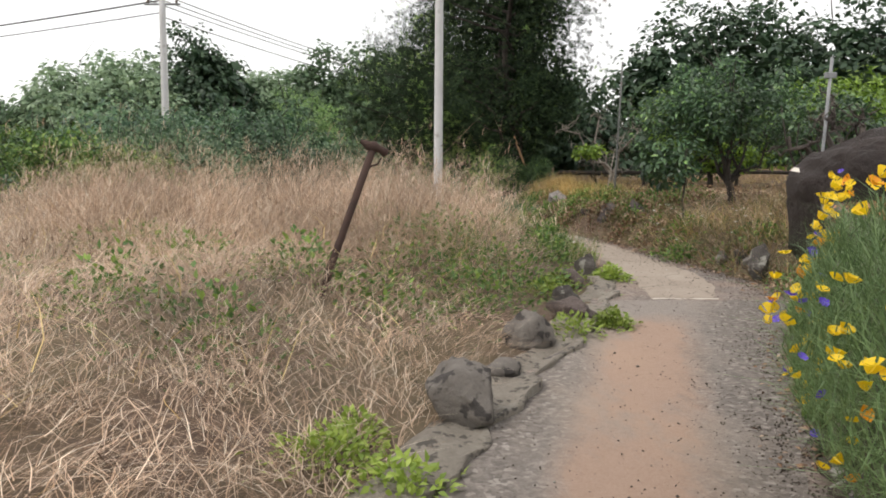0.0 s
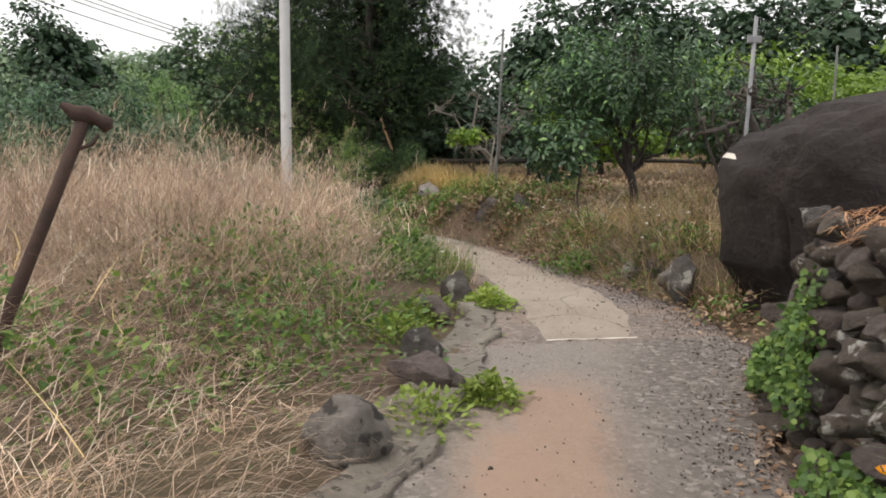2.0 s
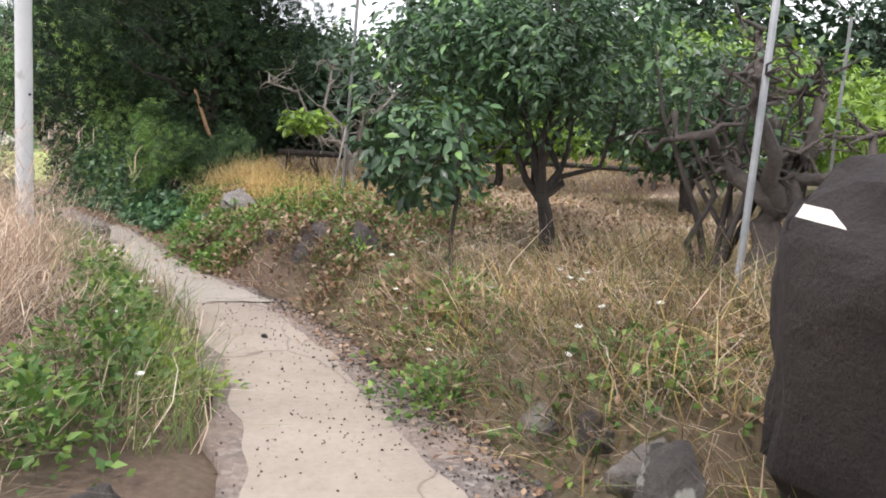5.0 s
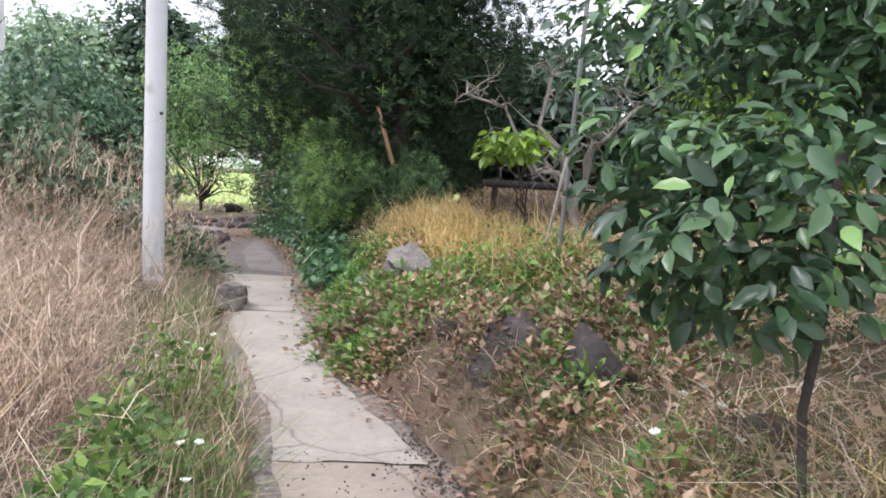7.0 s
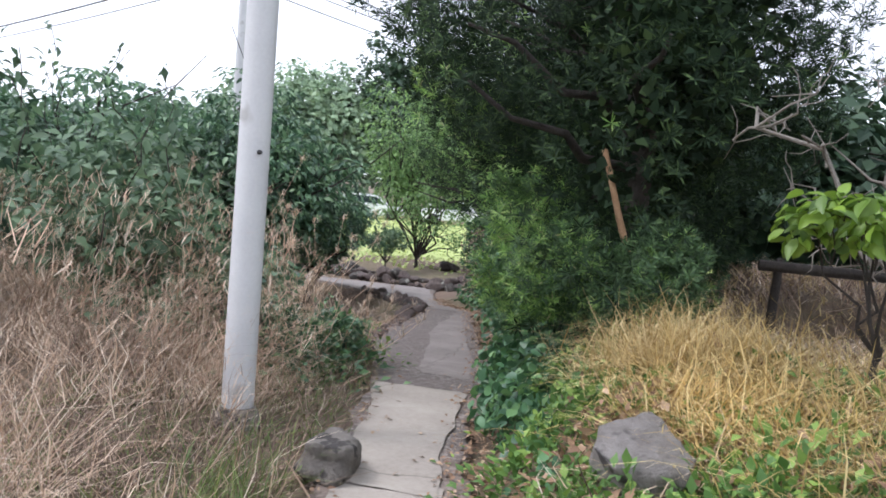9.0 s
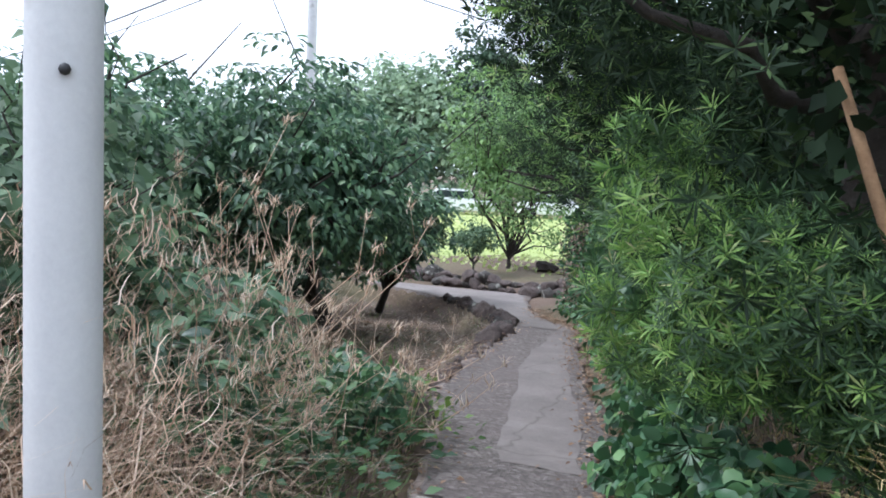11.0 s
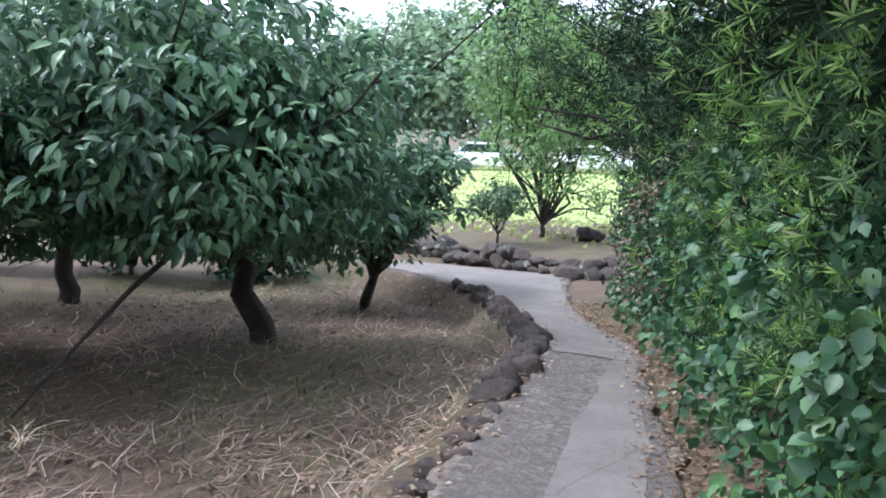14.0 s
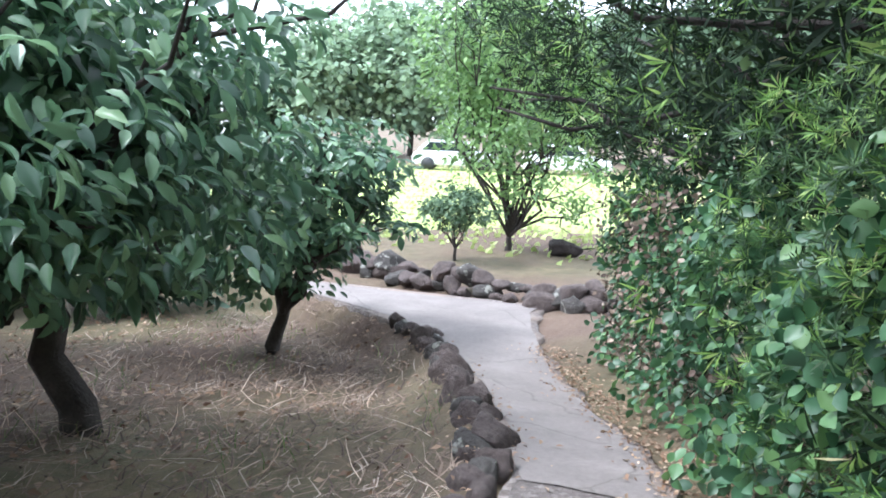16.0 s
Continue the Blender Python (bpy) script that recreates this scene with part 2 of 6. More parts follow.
def path_build(nt, b):
    """Worn gritty concrete, with drifts of reddish soil along its first stretch."""
    a, f, g = noise_node(nt, 1.1, 4, 0.55, (1, 0.45, 1)), noise_node(nt, 16, 9, 0.85), noise_node(nt, 70, 5, 0.85)
    grit = ramp(nt, g, [(0.32, (0.10, 0.085, 0.075)), (0.5, (0.26, 0.225, 0.20)), (0.62, (0.36, 0.32, 0.285)), (0.78, (0.55, 0.51, 0.46))])
    base = mix(nt, 0.4, grit, ramp(nt, f, [(0.3, (0.13, 0.11, 0.098)), (0.55, (0.26, 0.225, 0.20)), (0.8, (0.42, 0.38, 0.335))]))
    base = mix(nt, ramp(nt, a, [(0.45, (0, 0, 0)), (0.66, (0.6, 0.6, 0.6))]), base, (0.34, 0.27, 0.21))
    pos = nt.nodes.new("ShaderNodeNewGeometry").outputs["Position"]
    sep = nt.nodes.new("ShaderNodeSeparateXYZ")
    nt.links.new(pos, sep.inputs[0])

    def math(op, p, q):
        n = nt.nodes.new("ShaderNodeMath")
        n.operation = op
        for s, v in zip(n.inputs, (p, q)):
            if isinstance(v, (int, float)):
                s.default_value = v
            else:
                nt.links.new(v, s)
        return n.outputs[0]
    centre = math("ADD", math("MULTIPLY", sep.outputs[1], 0.36), -0.05)
    off = math("ABSOLUTE", math("SUBTRACT", sep.outputs[0], centre), 0.0)
    band = math("SUBTRACT", 1.0, math("MULTIPLY", off, 2.0))
    ends = math("SUBTRACT", 1.0, math("MULTIPLY", math("MAXIMUM", math("SUBTRACT", sep.outputs[1], 6.0), 0.0), 1.0))
    amount = math("MULTIPLY", math("MULTIPLY", math("MAXIMUM", band, 0.0), math("MAXIMUM", ends, 0.0)), math("POWER", math("MULTIPLY", noise_node(nt, 1.7, 6, 0.72, (1, 0.5, 1)), 1.9), 2.5))
    amount = math("MINIMUM", amount, 0.52)
    c = mix(nt, amount, base, (0.42, 0.25, 0.165))
    chip = nt.nodes.new("ShaderNodeTexVoronoi")
    chip.inputs["Scale"].default_value = 36
    nt.links.new(pos, chip.inputs["Vector"])
    tone = nt.nodes.new("ShaderNodeSeparateColor")
    nt.links.new(chip.outputs["Color"], tone.inputs[0])
    chips = ramp(nt, tone.outputs[0], [(0.0, (0.065, 0.056, 0.052)), (0.5, (0.15, 0.13, 0.117)), (0.85, (0.27, 0.235, 0.21)), (1.0, (0.48, 0.44, 0.40))])
    chips = mix(nt, 0.5, chips, ramp(nt, f, [(0.3, (0.08, 0.068, 0.062)), (0.55, (0.19, 0.165, 0.145)), (0.8, (0.38, 0.335, 0.30))]))
    verge = math("ADD", math("SUBTRACT", off, 0.28), math("MULTIPLY", math("SUBTRACT", noise_node(nt, 2.4, 7, 0.75, (1, 0.5, 1)), 0.5), 1.1))
    verge = math("MINIMUM", math("MAXIMUM", math("MULTIPLY", verge, 2.2), 0.0), 0.9)
    c = mix(nt, verge, c, chips)
    late = math("MINIMUM", math("MULTIPLY", math("MAXIMUM", math("SUBTRACT", sep.outputs[1], 8.0), 0.0), 0.3), 0.6)
    dust = math("MULTIPLY", late, math("MINIMUM", math("MULTIPLY", noise_node(nt, 3.0, 5, 0.7), 1.9), 1.0))
    dust = math("MULTIPLY", dust, math("MINIMUM", math("MAXIMUM", math("SUBTRACT", 18.0, sep.outputs[1]), 0.0), 1.0))
    c = mix(nt, dust, c, (0.42, 0.345, 0.285))
    nt.links.new(c, b.inputs["Base Color"])
    b.inputs["Roughness"].default_value = 0.92
    bump(nt, b, mix(nt, 0.6, f, g), 0.7, 0.015)


M_PATH = material("worn_path_concrete", path_build)


def gravel_build(nt, b, tone=1.0, dust=(0.29, 0.215, 0.165)):
    """Loose dark lava grit over old concrete."""
    v = nt.nodes.new("ShaderNodeTexVoronoi")
    v.inputs["Scale"].default_value = 34
    nt.links.new(nt.nodes.new("ShaderNodeNewGeometry").outputs["Position"], v.inputs["Vector"])
    sep = nt.nodes.new("ShaderNodeSeparateColor")
    nt.links.new(v.outputs["Color"], sep.inputs[0])
    chips = ramp(nt, sep.outputs[0], [(0.0, (0.06, 0.052, 0.048)), (0.4, (0.14, 0.12, 0.108)), (0.75, (0.26, 0.225, 0.20)), (1.0, (0.46, 0.42, 0.38))])
    a, f = noise_node(nt, 1.3, 5, 0.6), noise_node(nt, 22, 9, 0.85)
    c = mix(nt, 0.55, chips, ramp(nt, f, [(0.3, (0.09, 0.075, 0.068)), (0.55, (0.22, 0.185, 0.16)), (0.8, (0.40, 0.355, 0.315))]))
    c = mix(nt, ramp(nt, a, [(0.38, (0, 0, 0)), (0.66, (0.75, 0.75, 0.75))]), c, dust)
    c = mix(nt, 1.0, c, (tone, tone, tone * 1.03), "MULTIPLY")
    nt.links.new(c, b.inputs["Base Color"])
    b.inputs["Roughness"].default_value = 0.95
    bump(nt, b, mix(nt, 0.5, v.outputs["Distance"], f), 0.9, 0.02)


M_GRAVEL = material("lava_grit", gravel_build)
M_GRAVELLOW = material("dark_lava_grit", lambda nt, b: gravel_build(nt, b, 0.85, (0.19, 0.155, 0.14)))


def slab_mat(name, lo, mid, hi):
    def build(nt, b):
        a, f, g = noise_node(nt, 1.6, 5, 0.65), noise_node(nt, 26, 8, 0.8), noise_node(nt, 140, 3, 0.7)
        c = mix(nt, 0.45, ramp(nt, a, [(0.3, lo), (0.55, mid), (0.75, hi)]), ramp(nt, f, [(0.28, lo), (0.5, mid), (0.75, hi)]))
        crack = nt.nodes.new("ShaderNodeTexVoronoi")
        crack.feature = "DISTANCE_TO_EDGE"
        crack.inputs["Scale"].default_value = 0.55
        geo = nt.nodes.new("ShaderNodeNewGeometry")
        warp = nt.nodes.new("ShaderNodeTexNoise")
        warp.inputs["Scale"].default_value, warp.inputs["Detail"].default_value = 3, 5
        nt.links.new(geo.outputs["Position"], warp.inputs["Vector"])
        nt.links.new(mix(nt, 0.25, geo.outputs["Position"], warp.outputs["Color"], "ADD"), crack.inputs["Vector"])
        line = ramp(nt, crack.outputs["Distance"], [(0.0, (1, 1, 1)), (0.006, (0, 0, 0))])
        c = mix(nt, mix(nt, 1.0, line, (0.6, 0.6, 0.6), "MULTIPLY"), c, (0.10, 0.085, 0.07))
        nt.links.new(c, b.inputs["Base Color"])
        b.inputs["Roughness"].default_value = 0.9
        bump(nt, b, mix(nt, 0.5, f, g), 0.5, 0.008)
    return material(name, build)


M_SLAB = slab_mat("pale_slab_concrete", (0.21, 0.168, 0.138), (0.325, 0.27, 0.222), (0.41, 0.352, 0.298))
M_SLABGREY = slab_mat("grey_slab_concrete", (0.21, 0.18, 0.155), (0.34, 0.30, 0.26), (0.44, 0.40, 0.355))
M_SLABLOW = slab_mat("dark_slab_concrete", (0.135, 0.115, 0.107), (0.22, 0.19, 0.177), (0.31, 0.275, 0.255))

# ---- the lie of the land ----
GP_Y = [-40, 0, 5, 8, 12.7, 16, 18, 20.4, 21.6, 24.7, 27.5, 31, 36, 900]
GP_Z = [0, 0.0, 0.05, 0.15, 0.22, 0.22, 0.10, -0.15, -0.19, -0.36, -0.72, -0.85, -0.78, -0.78]
XL_Y = [-40, 0, 3.7, 4.9, 6.15, 6.8, 7.8, 9, 10.6, 11.9, 13.1, 15, 16.8, 18.2, 19.5, 20.3, 21.3, 23, 24.5, 25.3, 26.6, 27.6, 28.5, 29.1, 30.6, 60]
XL_X = [-12, -1.0, 0.28, 0.8, 1.54, 1.8, 2.23, 2.74, 2.92, 2.84, 2.6, 2.05, 1.8, 1.45, 1.1, 0.75, 0.60, 0.48, 0.34, 0.1, -0.48, -1.0, -1.6, -2.5, -5.2, -5.2]
XR_Y = [-40, 0, 2.3, 3.5, 4.3, 5.5, 6.3, 7.1, 8.2, 9.6, 10.8, 11.9, 12.8, 14, 15.2, 16.6, 18, 20, 21.5, 23.6, 25.3, 26.5, 28, 30, 60]
XR_X = [-12, 0.65, 1.58, 2.1, 2.53, 3.05, 3.45, 4.05, 4.2, 4.1, 3.9, 3.8, 3.5, 3.05, 2.8, 2.55, 2.4, 2.15, 1.78, 1.32, 0.98, 0.45, -0.2, -0.8, -0.8]
HX_Y = [14, 15.5, 16.5, 17.4, 18.5, 20, 22, 24.6, 26, 28.6, 30]
HX_X = [3.9, 3.25, 2.95, 2.7, 2.62, 2.42, 2.0, 1.45, 1.05, 0.25, -0.1]


def step(a, b, v):
    k = np.clip((v - a) / (b - a), 0, 1)
    return k * k * (3 - 2 * k)


def lumps(x, y):
    return (np.sin(1.3 * x + 0.7 * y) + np.sin(0.9 * y - 1.7 * x + 1.1) + 0.6 * np.sin(3.1 * x - 2.3 * y + 0.4) + 0.4 * np.sin(4.7 * y + 3.9 * x)) / 3


def land(x, y):
    """Height of the ground."""
    x, y = np.asarray(x, float), np.asarray(y, float)
    g = np.interp(y, GP_Y, GP_Z)
    dl, dr = np.interp(y, XL_Y, XL_X) - x, x - np.interp(y, XR_Y, XR_X)
    near = step(34, 28.5, y)
    slope = -0.55 * step(0.36, 0.62, -x / np.maximum(y, 4)) * step(5, 9, y) * step(30, 18, y)
    left_a = slope + step(19, 15, y) * (0.34 * step(0.1, 3.0, dl) + 0.14 * lumps(x, y) * step(0.4, 2, dl)) * step(-2, 3, y)
    left_b = step(17, 21, y) * near * (-0.34 * step(0.1, 0.7, dl) + 0.05 * lumps(x, y) * step(0.4, 2, dl))
    dr = dr - 1.5 * step(6.45, 7.0, y) * step(9.0, 8.5, y) * step(0, 0.3, dr)
    bank = 0.36 * step(0.05, 0.5, dr) + 0.26 * step(0.4, 2.4, dr)
    hold = np.maximum(step(24.5, 19, y), step(3.8, 5.2, x) * step(45, 30, y))
    rise = hold * step(6.5, 9, y) * bank + step(24.5, 19, y) * step(9, 6.5, y) * 0.95 * step(0.22, 0.5, dr) + 0.10 * step(19, 24.5, y) * near * step(0.1, 0.6, dr)
    back = 0.42 * step(19.6, 20.3, y) * step(3.8, 5.0, x) * step(45, 30, y) + step(7, 12, dr) * 0.35 * step(8, 14, y) * step(60, 40, y)
    back = back + 0.26 * np.exp(-((x - 3.65) / 0.5) ** 2 - ((y - 15.9) / 0.8) ** 2) * step(0.3, 0.6, x - np.interp(y, XR_Y, XR_X))
    far = step(60, 20, np.hypot(x, y - 15))
    return g + far * (left_a + left_b + rise * near + back + 0.05 * lumps(2 * x, 2 * y) * step(0.3, 1.2, np.maximum(dl, dr)))


def mesh_np(name, verts, faces, mat, smooth=False):
    me = bpy.data.meshes.new(name)
    faces = np.asarray(faces, np.int32)
    n, k = faces.shape
    me.vertices.add(len(verts))
    me.vertices.foreach_set("co", np.asarray(verts, np.float32).ravel())
    me.loops.add(n * k)
    me.loops.foreach_set("vertex_index", faces.ravel())
    me.polygons.add(n)
    me.polygons.foreach_set("loop_start", np.arange(0, n * k, k, dtype=np.int32))
    if smooth:
        me.polygons.foreach_set("use_smooth", np.ones(n, bool))
    me.materials.append(mat)
    me.update(calc_edges=True)
    return me


def part(name, me, parent=None, label=""):
    ob = new(name, me)
    if parent:
        ob.parent = parent
    return tagged(ob, label)


def thing(name, place, label, category, group="", kind=""):
    ob = new(name)
    ob.location = place
    return tagged(ob, label, category, group, kind)


def grid(name, xs, ys, zf, mat):
    X, Y = np.meshgrid(xs, ys)
    V = np.stack([X, Y, zf(X, Y)], -1).reshape(-1, 3)
    w, h = len(xs), len(ys)
    i = (np.arange(h - 1)[:, None] * w + np.arange(w - 1)[None]).ravel()
    return mesh_np(name, V, np.stack([i, i + 1, i + w + 1, i + w], 1), mat, True)


def spread(a, b, stepsize, reach):
    mid = np.arange(a, b + 1e-6, stepsize)
    out = [stepsize]
    while sum(out) < reach:
        out.append(out[-1] * 1.35)
    o = np.cumsum(out)
    return np.concatenate([(a - o)[::-1], mid, b + o])


ground = part("ground", grid("ground", spread(-9, 13, 0.17, 900), spread(-2, 36, 0.17, 900),
                             lambda X, Y: land(X, Y) - 0.05 * (np.interp(Y, XL_Y, XL_X) - 0.05 < X) * (X < np.interp(Y, XR_Y, XR_X) + 0.05) * (Y < 31), M_SOIL))
tagged(ground, "brown soil of the orchard and fields", "ground", kind="structure")


def strip(name, left, right, y0, y1, lift, mat, cols=14, rag=0.05, seed=1.0, rough=0.006):
    """A paving strip between two edge lines over the land, with a worn edge that goes down into the soil."""
    ys = np.arange(y0, y1, 0.09)
    wob = rag * (np.sin(2.1 * ys + seed) + np.sin(5.3 * ys + 2 * seed) + 0.7 * np.sin(11.7 * ys + seed)) / 2.2
    a, b = left(ys) + wob, right(ys) + rag * (np.sin(2.6 * ys - seed) + np.sin(6.1 * ys + seed) + 0.7 * np.sin(13.1 * ys)) / 2.2
    u = np.concatenate([[0], np.linspace(0, 1, cols), [1]])
    X = a[:, None] * (1 - u) + b[:, None] * u
    Y = np.repeat(ys[:, None], len(u), 1)
    Z = np.interp(Y, GP_Y, GP_Z) + lift + rough * (lumps(3 * X, 3 * Y) + lumps(9 * X, 8 * Y + 1))
    if lift > 0.03 or lift <= 0.01:
        Z[:, 0] -= lift + 0.12
        Z[:, -1] -= lift + 0.12
    V = np.stack([X, Y, Z], -1).reshape(-1, 3)
    w, h = len(u), len(ys)
    i = (np.arange(h - 1)[:, None] * w + np.arange(w - 1)[None]).ravel()
    return mesh_np(name, V, np.stack([i, i + 1, i + w + 1, i + w], 1), mat)


def lerp(yy, xx):
    return lambda v: np.interp(v, yy, xx)


path_ob = part("path", strip("path", lerp(XL_Y, XL_X), lerp(XR_Y, XR_X), -30, 30.7, 0.01, M_GRAVEL, 18, 0.07))
tagged(path_ob, "narrow worn concrete footpath with grit and soil", "path", kind="structure")
slabs = [
    (lambda v: np.interp(v, XL_Y, XL_X) + 0.12, lambda v: np.interp(v, XR_Y, XR_X) - 0.1, -12, 7.58, M_PATH, 0.0135),
    (lambda v: np.interp(v, [7.6, 8.6, 9.6, 10.6, 12.6], [2.70, 2.85, 2.98, 3.0, 2.82]), lambda v: np.interp(v, [7.6, 8.4, 9.4, 10.6, 12.6], [3.36, 3.66, 3.74, 3.68, 3.42]), 7.62, 12.72, M_SLAB, 0.012),
    (lambda v: np.interp(v, XL_Y, XL_X) + 0.12, lambda v: np.interp(v, [12.4, 15, 18], [3.14, 2.54, 2.0]), 12.6, 15.75, M_SLABGREY, 0.016),
    (lambda v: np.interp(v, [12.4, 15, 18], [3.05, 2.45, 1.93]), lambda v: np.interp(v, XR_Y, XR_X) - 0.1, 12.6, 15.75, M_SLABGREY, 0.020),
    (lambda v: np.interp(v, XL_Y, XL_X) + 0.06, lambda v: np.interp(v, XR_Y, XR_X) - 0.14, 15.62, 18.0, M_SLABGREY, 0.024),
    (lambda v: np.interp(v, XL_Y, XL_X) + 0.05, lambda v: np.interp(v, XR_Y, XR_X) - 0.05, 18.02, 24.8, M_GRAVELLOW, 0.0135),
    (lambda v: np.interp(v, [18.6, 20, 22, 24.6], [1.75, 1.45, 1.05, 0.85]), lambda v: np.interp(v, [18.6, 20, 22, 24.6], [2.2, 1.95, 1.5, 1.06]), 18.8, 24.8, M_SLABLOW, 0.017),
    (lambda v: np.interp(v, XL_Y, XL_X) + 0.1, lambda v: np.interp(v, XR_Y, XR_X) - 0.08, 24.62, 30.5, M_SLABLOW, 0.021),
]
for k, (a, b, y0, y1, m, lift) in enumerate(slabs):
    part("slab", strip("slab", a, b, y0, y1, lift, m, 16, 0.05 if m in (M_PATH, M_SLAB) else 0.025, 1.7 + k), path_ob, "smooth pale concrete slab")


joint = part("joint", strip("joint", lambda v: 2.71 + 0 * v, lambda v: 3.38 + 0 * v, 7.565, 7.745, 0.014, M_JOINT, 8, 0.0), path_ob, "thin white mortar line")
joint.scale, joint.location = (1, 0.16, 1), (0, 7.6 * 0.84, 0)
kerb = part("kerb", strip("kerb", lambda v: np.interp(v, XL_Y, XL_X) - 0.2, lambda v: np.interp(v, XL_Y, XL_X) + 0.17, 1.0, 9.0, 0.04, M_KERB, 10, 0.10, 4.0, 0.035))
tagged(kerb, "crumbling pale cement kerb along the footpath", "kerb", kind="structure")

# ---- builders ----
def tube(path, radii, sides=7):
    """Verts and quads of a tapered tube along a line of points."""
    P = np.asarray(path, float)
    n = len(P)
    T = np.gradient(P, axis=0)
    T /= np.linalg.norm(T, axis=1)[:, None] + 1e-9
    ref = np.where(np.abs(T[:, 2:3]) > 0.9, np.array([[1.0, 0, 0]]), np.array([[0, 0, 1.0]]))
    A = np.cross(T, ref)
    A /= np.linalg.norm(A, axis=1)[:, None] + 1e-9
    B = np.cross(T, A)
    ang = np.linspace(0, 2 * np.pi, sides, endpoint=False)
    r = np.asarray(radii, float)[:, None, None]
    V = P[:, None] + r * (np.cos(ang)[None, :, None] * A[:, None] + np.sin(ang)[None, :, None] * B[:, None])
    V = V.reshape(-1, 3)
    F = []
    for i in range(n - 1):
        for j in range(sides):
            k = (j + 1) % sides
            F.append((i * sides + j, i * sides + k, (i + 1) * sides + k, (i + 1) * sides + j))
    return np.vstack([V, P[-1] + T[-1] * radii[-1] * 0.5]), F + [((n - 1) * sides + j, (n - 1) * sides + (j + 1) % sides, len(V), len(V)) for j in range(sides)]


def tubes(name, lines, mat, sides=7):
    """One mesh out of several tapered tubes."""
    VV, FF, off = [], [], 0
    for p, r in lines:
        V, F = tube(p, r, sides)
        VV.append(V)
        FF += [tuple(q + off for q in f) for f in F]
        off += len(V)
    me = bpy.data.meshes.new(name)
    me.from_pydata(np.vstack(VV).tolist(), [], [f if f[2] != f[3] else f[:3] for f in FF])
    me.materials.append(mat)
    me.polygons.foreach_set("use_smooth", np.ones(len(me.polygons), bool))
    me.update()
    return me


def crooked(a, b, n, wild, r):
    """A crooked line from a to b."""
    a, b = np.asarray(a, float), np.asarray(b, float)
    u = np.linspace(0, 1, n)[:, None]
    w = r.normal(0, wild, (n, 3)) * np.sin(np.pi * np.clip(u, 0, 1)) * np.linalg.norm(b - a)
    return a * (1 - u) + b * u + w


LEAF_V = np.array([(0, 0, 0), (-0.26, 0.42, 0.07), (0, 0.5, -0.02), (0.26, 0.42, 0.07), (0, 1, -0.16)], float)
LEAF_F = np.array([(0, 2, 1), (0, 3, 2), (1, 2, 4), (2, 3, 4)])
LEAF8_V = np.array([(0, 0, 0), (-0.17, 0.18, 0.05), (-0.25, 0.48, 0.07), (-0.15, 0.8, 0.01), (0, 1, -0.14), (0.15, 0.8, 0.01), (0.25, 0.48, 0.07), (0.17, 0.18, 0.05), (0, 0.5, -0.015)], float)
LEAF8_F = np.array([(8, 0, 1), (8, 1, 2), (8, 2, 3), (8, 3, 4), (8, 4, 5), (8, 5, 6), (8, 6, 7), (8, 7, 0)])
CARD_V = np.array([(0, 0, 0), (-0.34, 0.45, 0.06), (0, 1, -0.1), (0.34, 0.45, 0.06)], float)
CARD_F = np.array([(0, 3, 2, 1)])
THIN_V = np.array([(0, 0, 0), (-0.09, 0.45, 0.02), (0, 1, -0.10), (0.09, 0.45, 0.02)], float)
THIN_F = np.array([(0, 3, 2, 1)])


def rosette(n, r):
    """A shoot tip of narrow leaves."""
    V, F = [], []
    for i in range(n):
        a, up, ln = i * 2.4 + r.uniform(-0.4, 0.4), 0.05 + 1.15 * (i / n) + r.uniform(-0.2, 0.2), r.uniform(0.55, 1.1)
        d = np.array([math.cos(a) * math.cos(up), math.sin(a) * math.cos(up), math.sin(up)])
        s = np.array([-math.sin(a), math.cos(a), 0]) * 0.055
        o = np.array([0, 0, 0.25 * i / n])
        V += [o, o + d * 0.5 * ln + s, o + d * ln - np.array([0, 0, 0.1]), o + d * 0.5 * ln - s]
        F.append((4 * i, 4 * i + 1, 4 * i + 2, 4 * i + 3))
    return np.array(V), np.array(F)


def frames_for(D, r, twist=0.5):
    """For directions D (N,3): matrices whose y axis is D and whose z axis leans up."""
    D = D / (np.linalg.norm(D, axis=1)[:, None] + 1e-9)
    up = np.array([0, 0, 1.0]) + r.normal(0, twist, D.shape)
    X = np.cross(D, up)
    X /= np.linalg.norm(X, axis=1)[:, None] + 1e-9
    Z = np.cross(X, D)
    return np.stack([X, D, Z], -1)


def leaf_frames(D, r, up=0.8, wild=0.45, droop=0.25):
    """Leaves whose faces look outwards and up, as they do towards the light, and whose tips hang outwards."""
    D = D / (np.linalg.norm(D, axis=1)[:, None] + 1e-9)
    N = D * 0.7 + np.array([0, 0, up]) + r.normal(0, wild, D.shape)
    N /= np.linalg.norm(N, axis=1)[:, None]
    T = D * np.array([1, 1, 0.2]) + np.array([0, 0, -droop]) + r.normal(0, 0.6, D.shape)
    T -= N * (T * N).sum(1)[:, None]
    T /= np.linalg.norm(T, axis=1)[:, None] + 1e-9
    return np.stack([np.cross(T, N), T, N], -1)


def scatter(name, tv, tf, R, P, S, mat, smooth=False):
    """One mesh of N copies of a small leaf shape."""
    S = np.asarray(S, float).reshape(-1, 1, 1)
    V = np.einsum("nij,kj->nki", R, tv) * S + P[:, None]
    F = tf[None] + (np.arange(len(P)) * len(tv))[:, None, None]
    return mesh_np(name, V.reshape(-1, 3), F.reshape(-1, tf.shape[1]), mat, smooth)


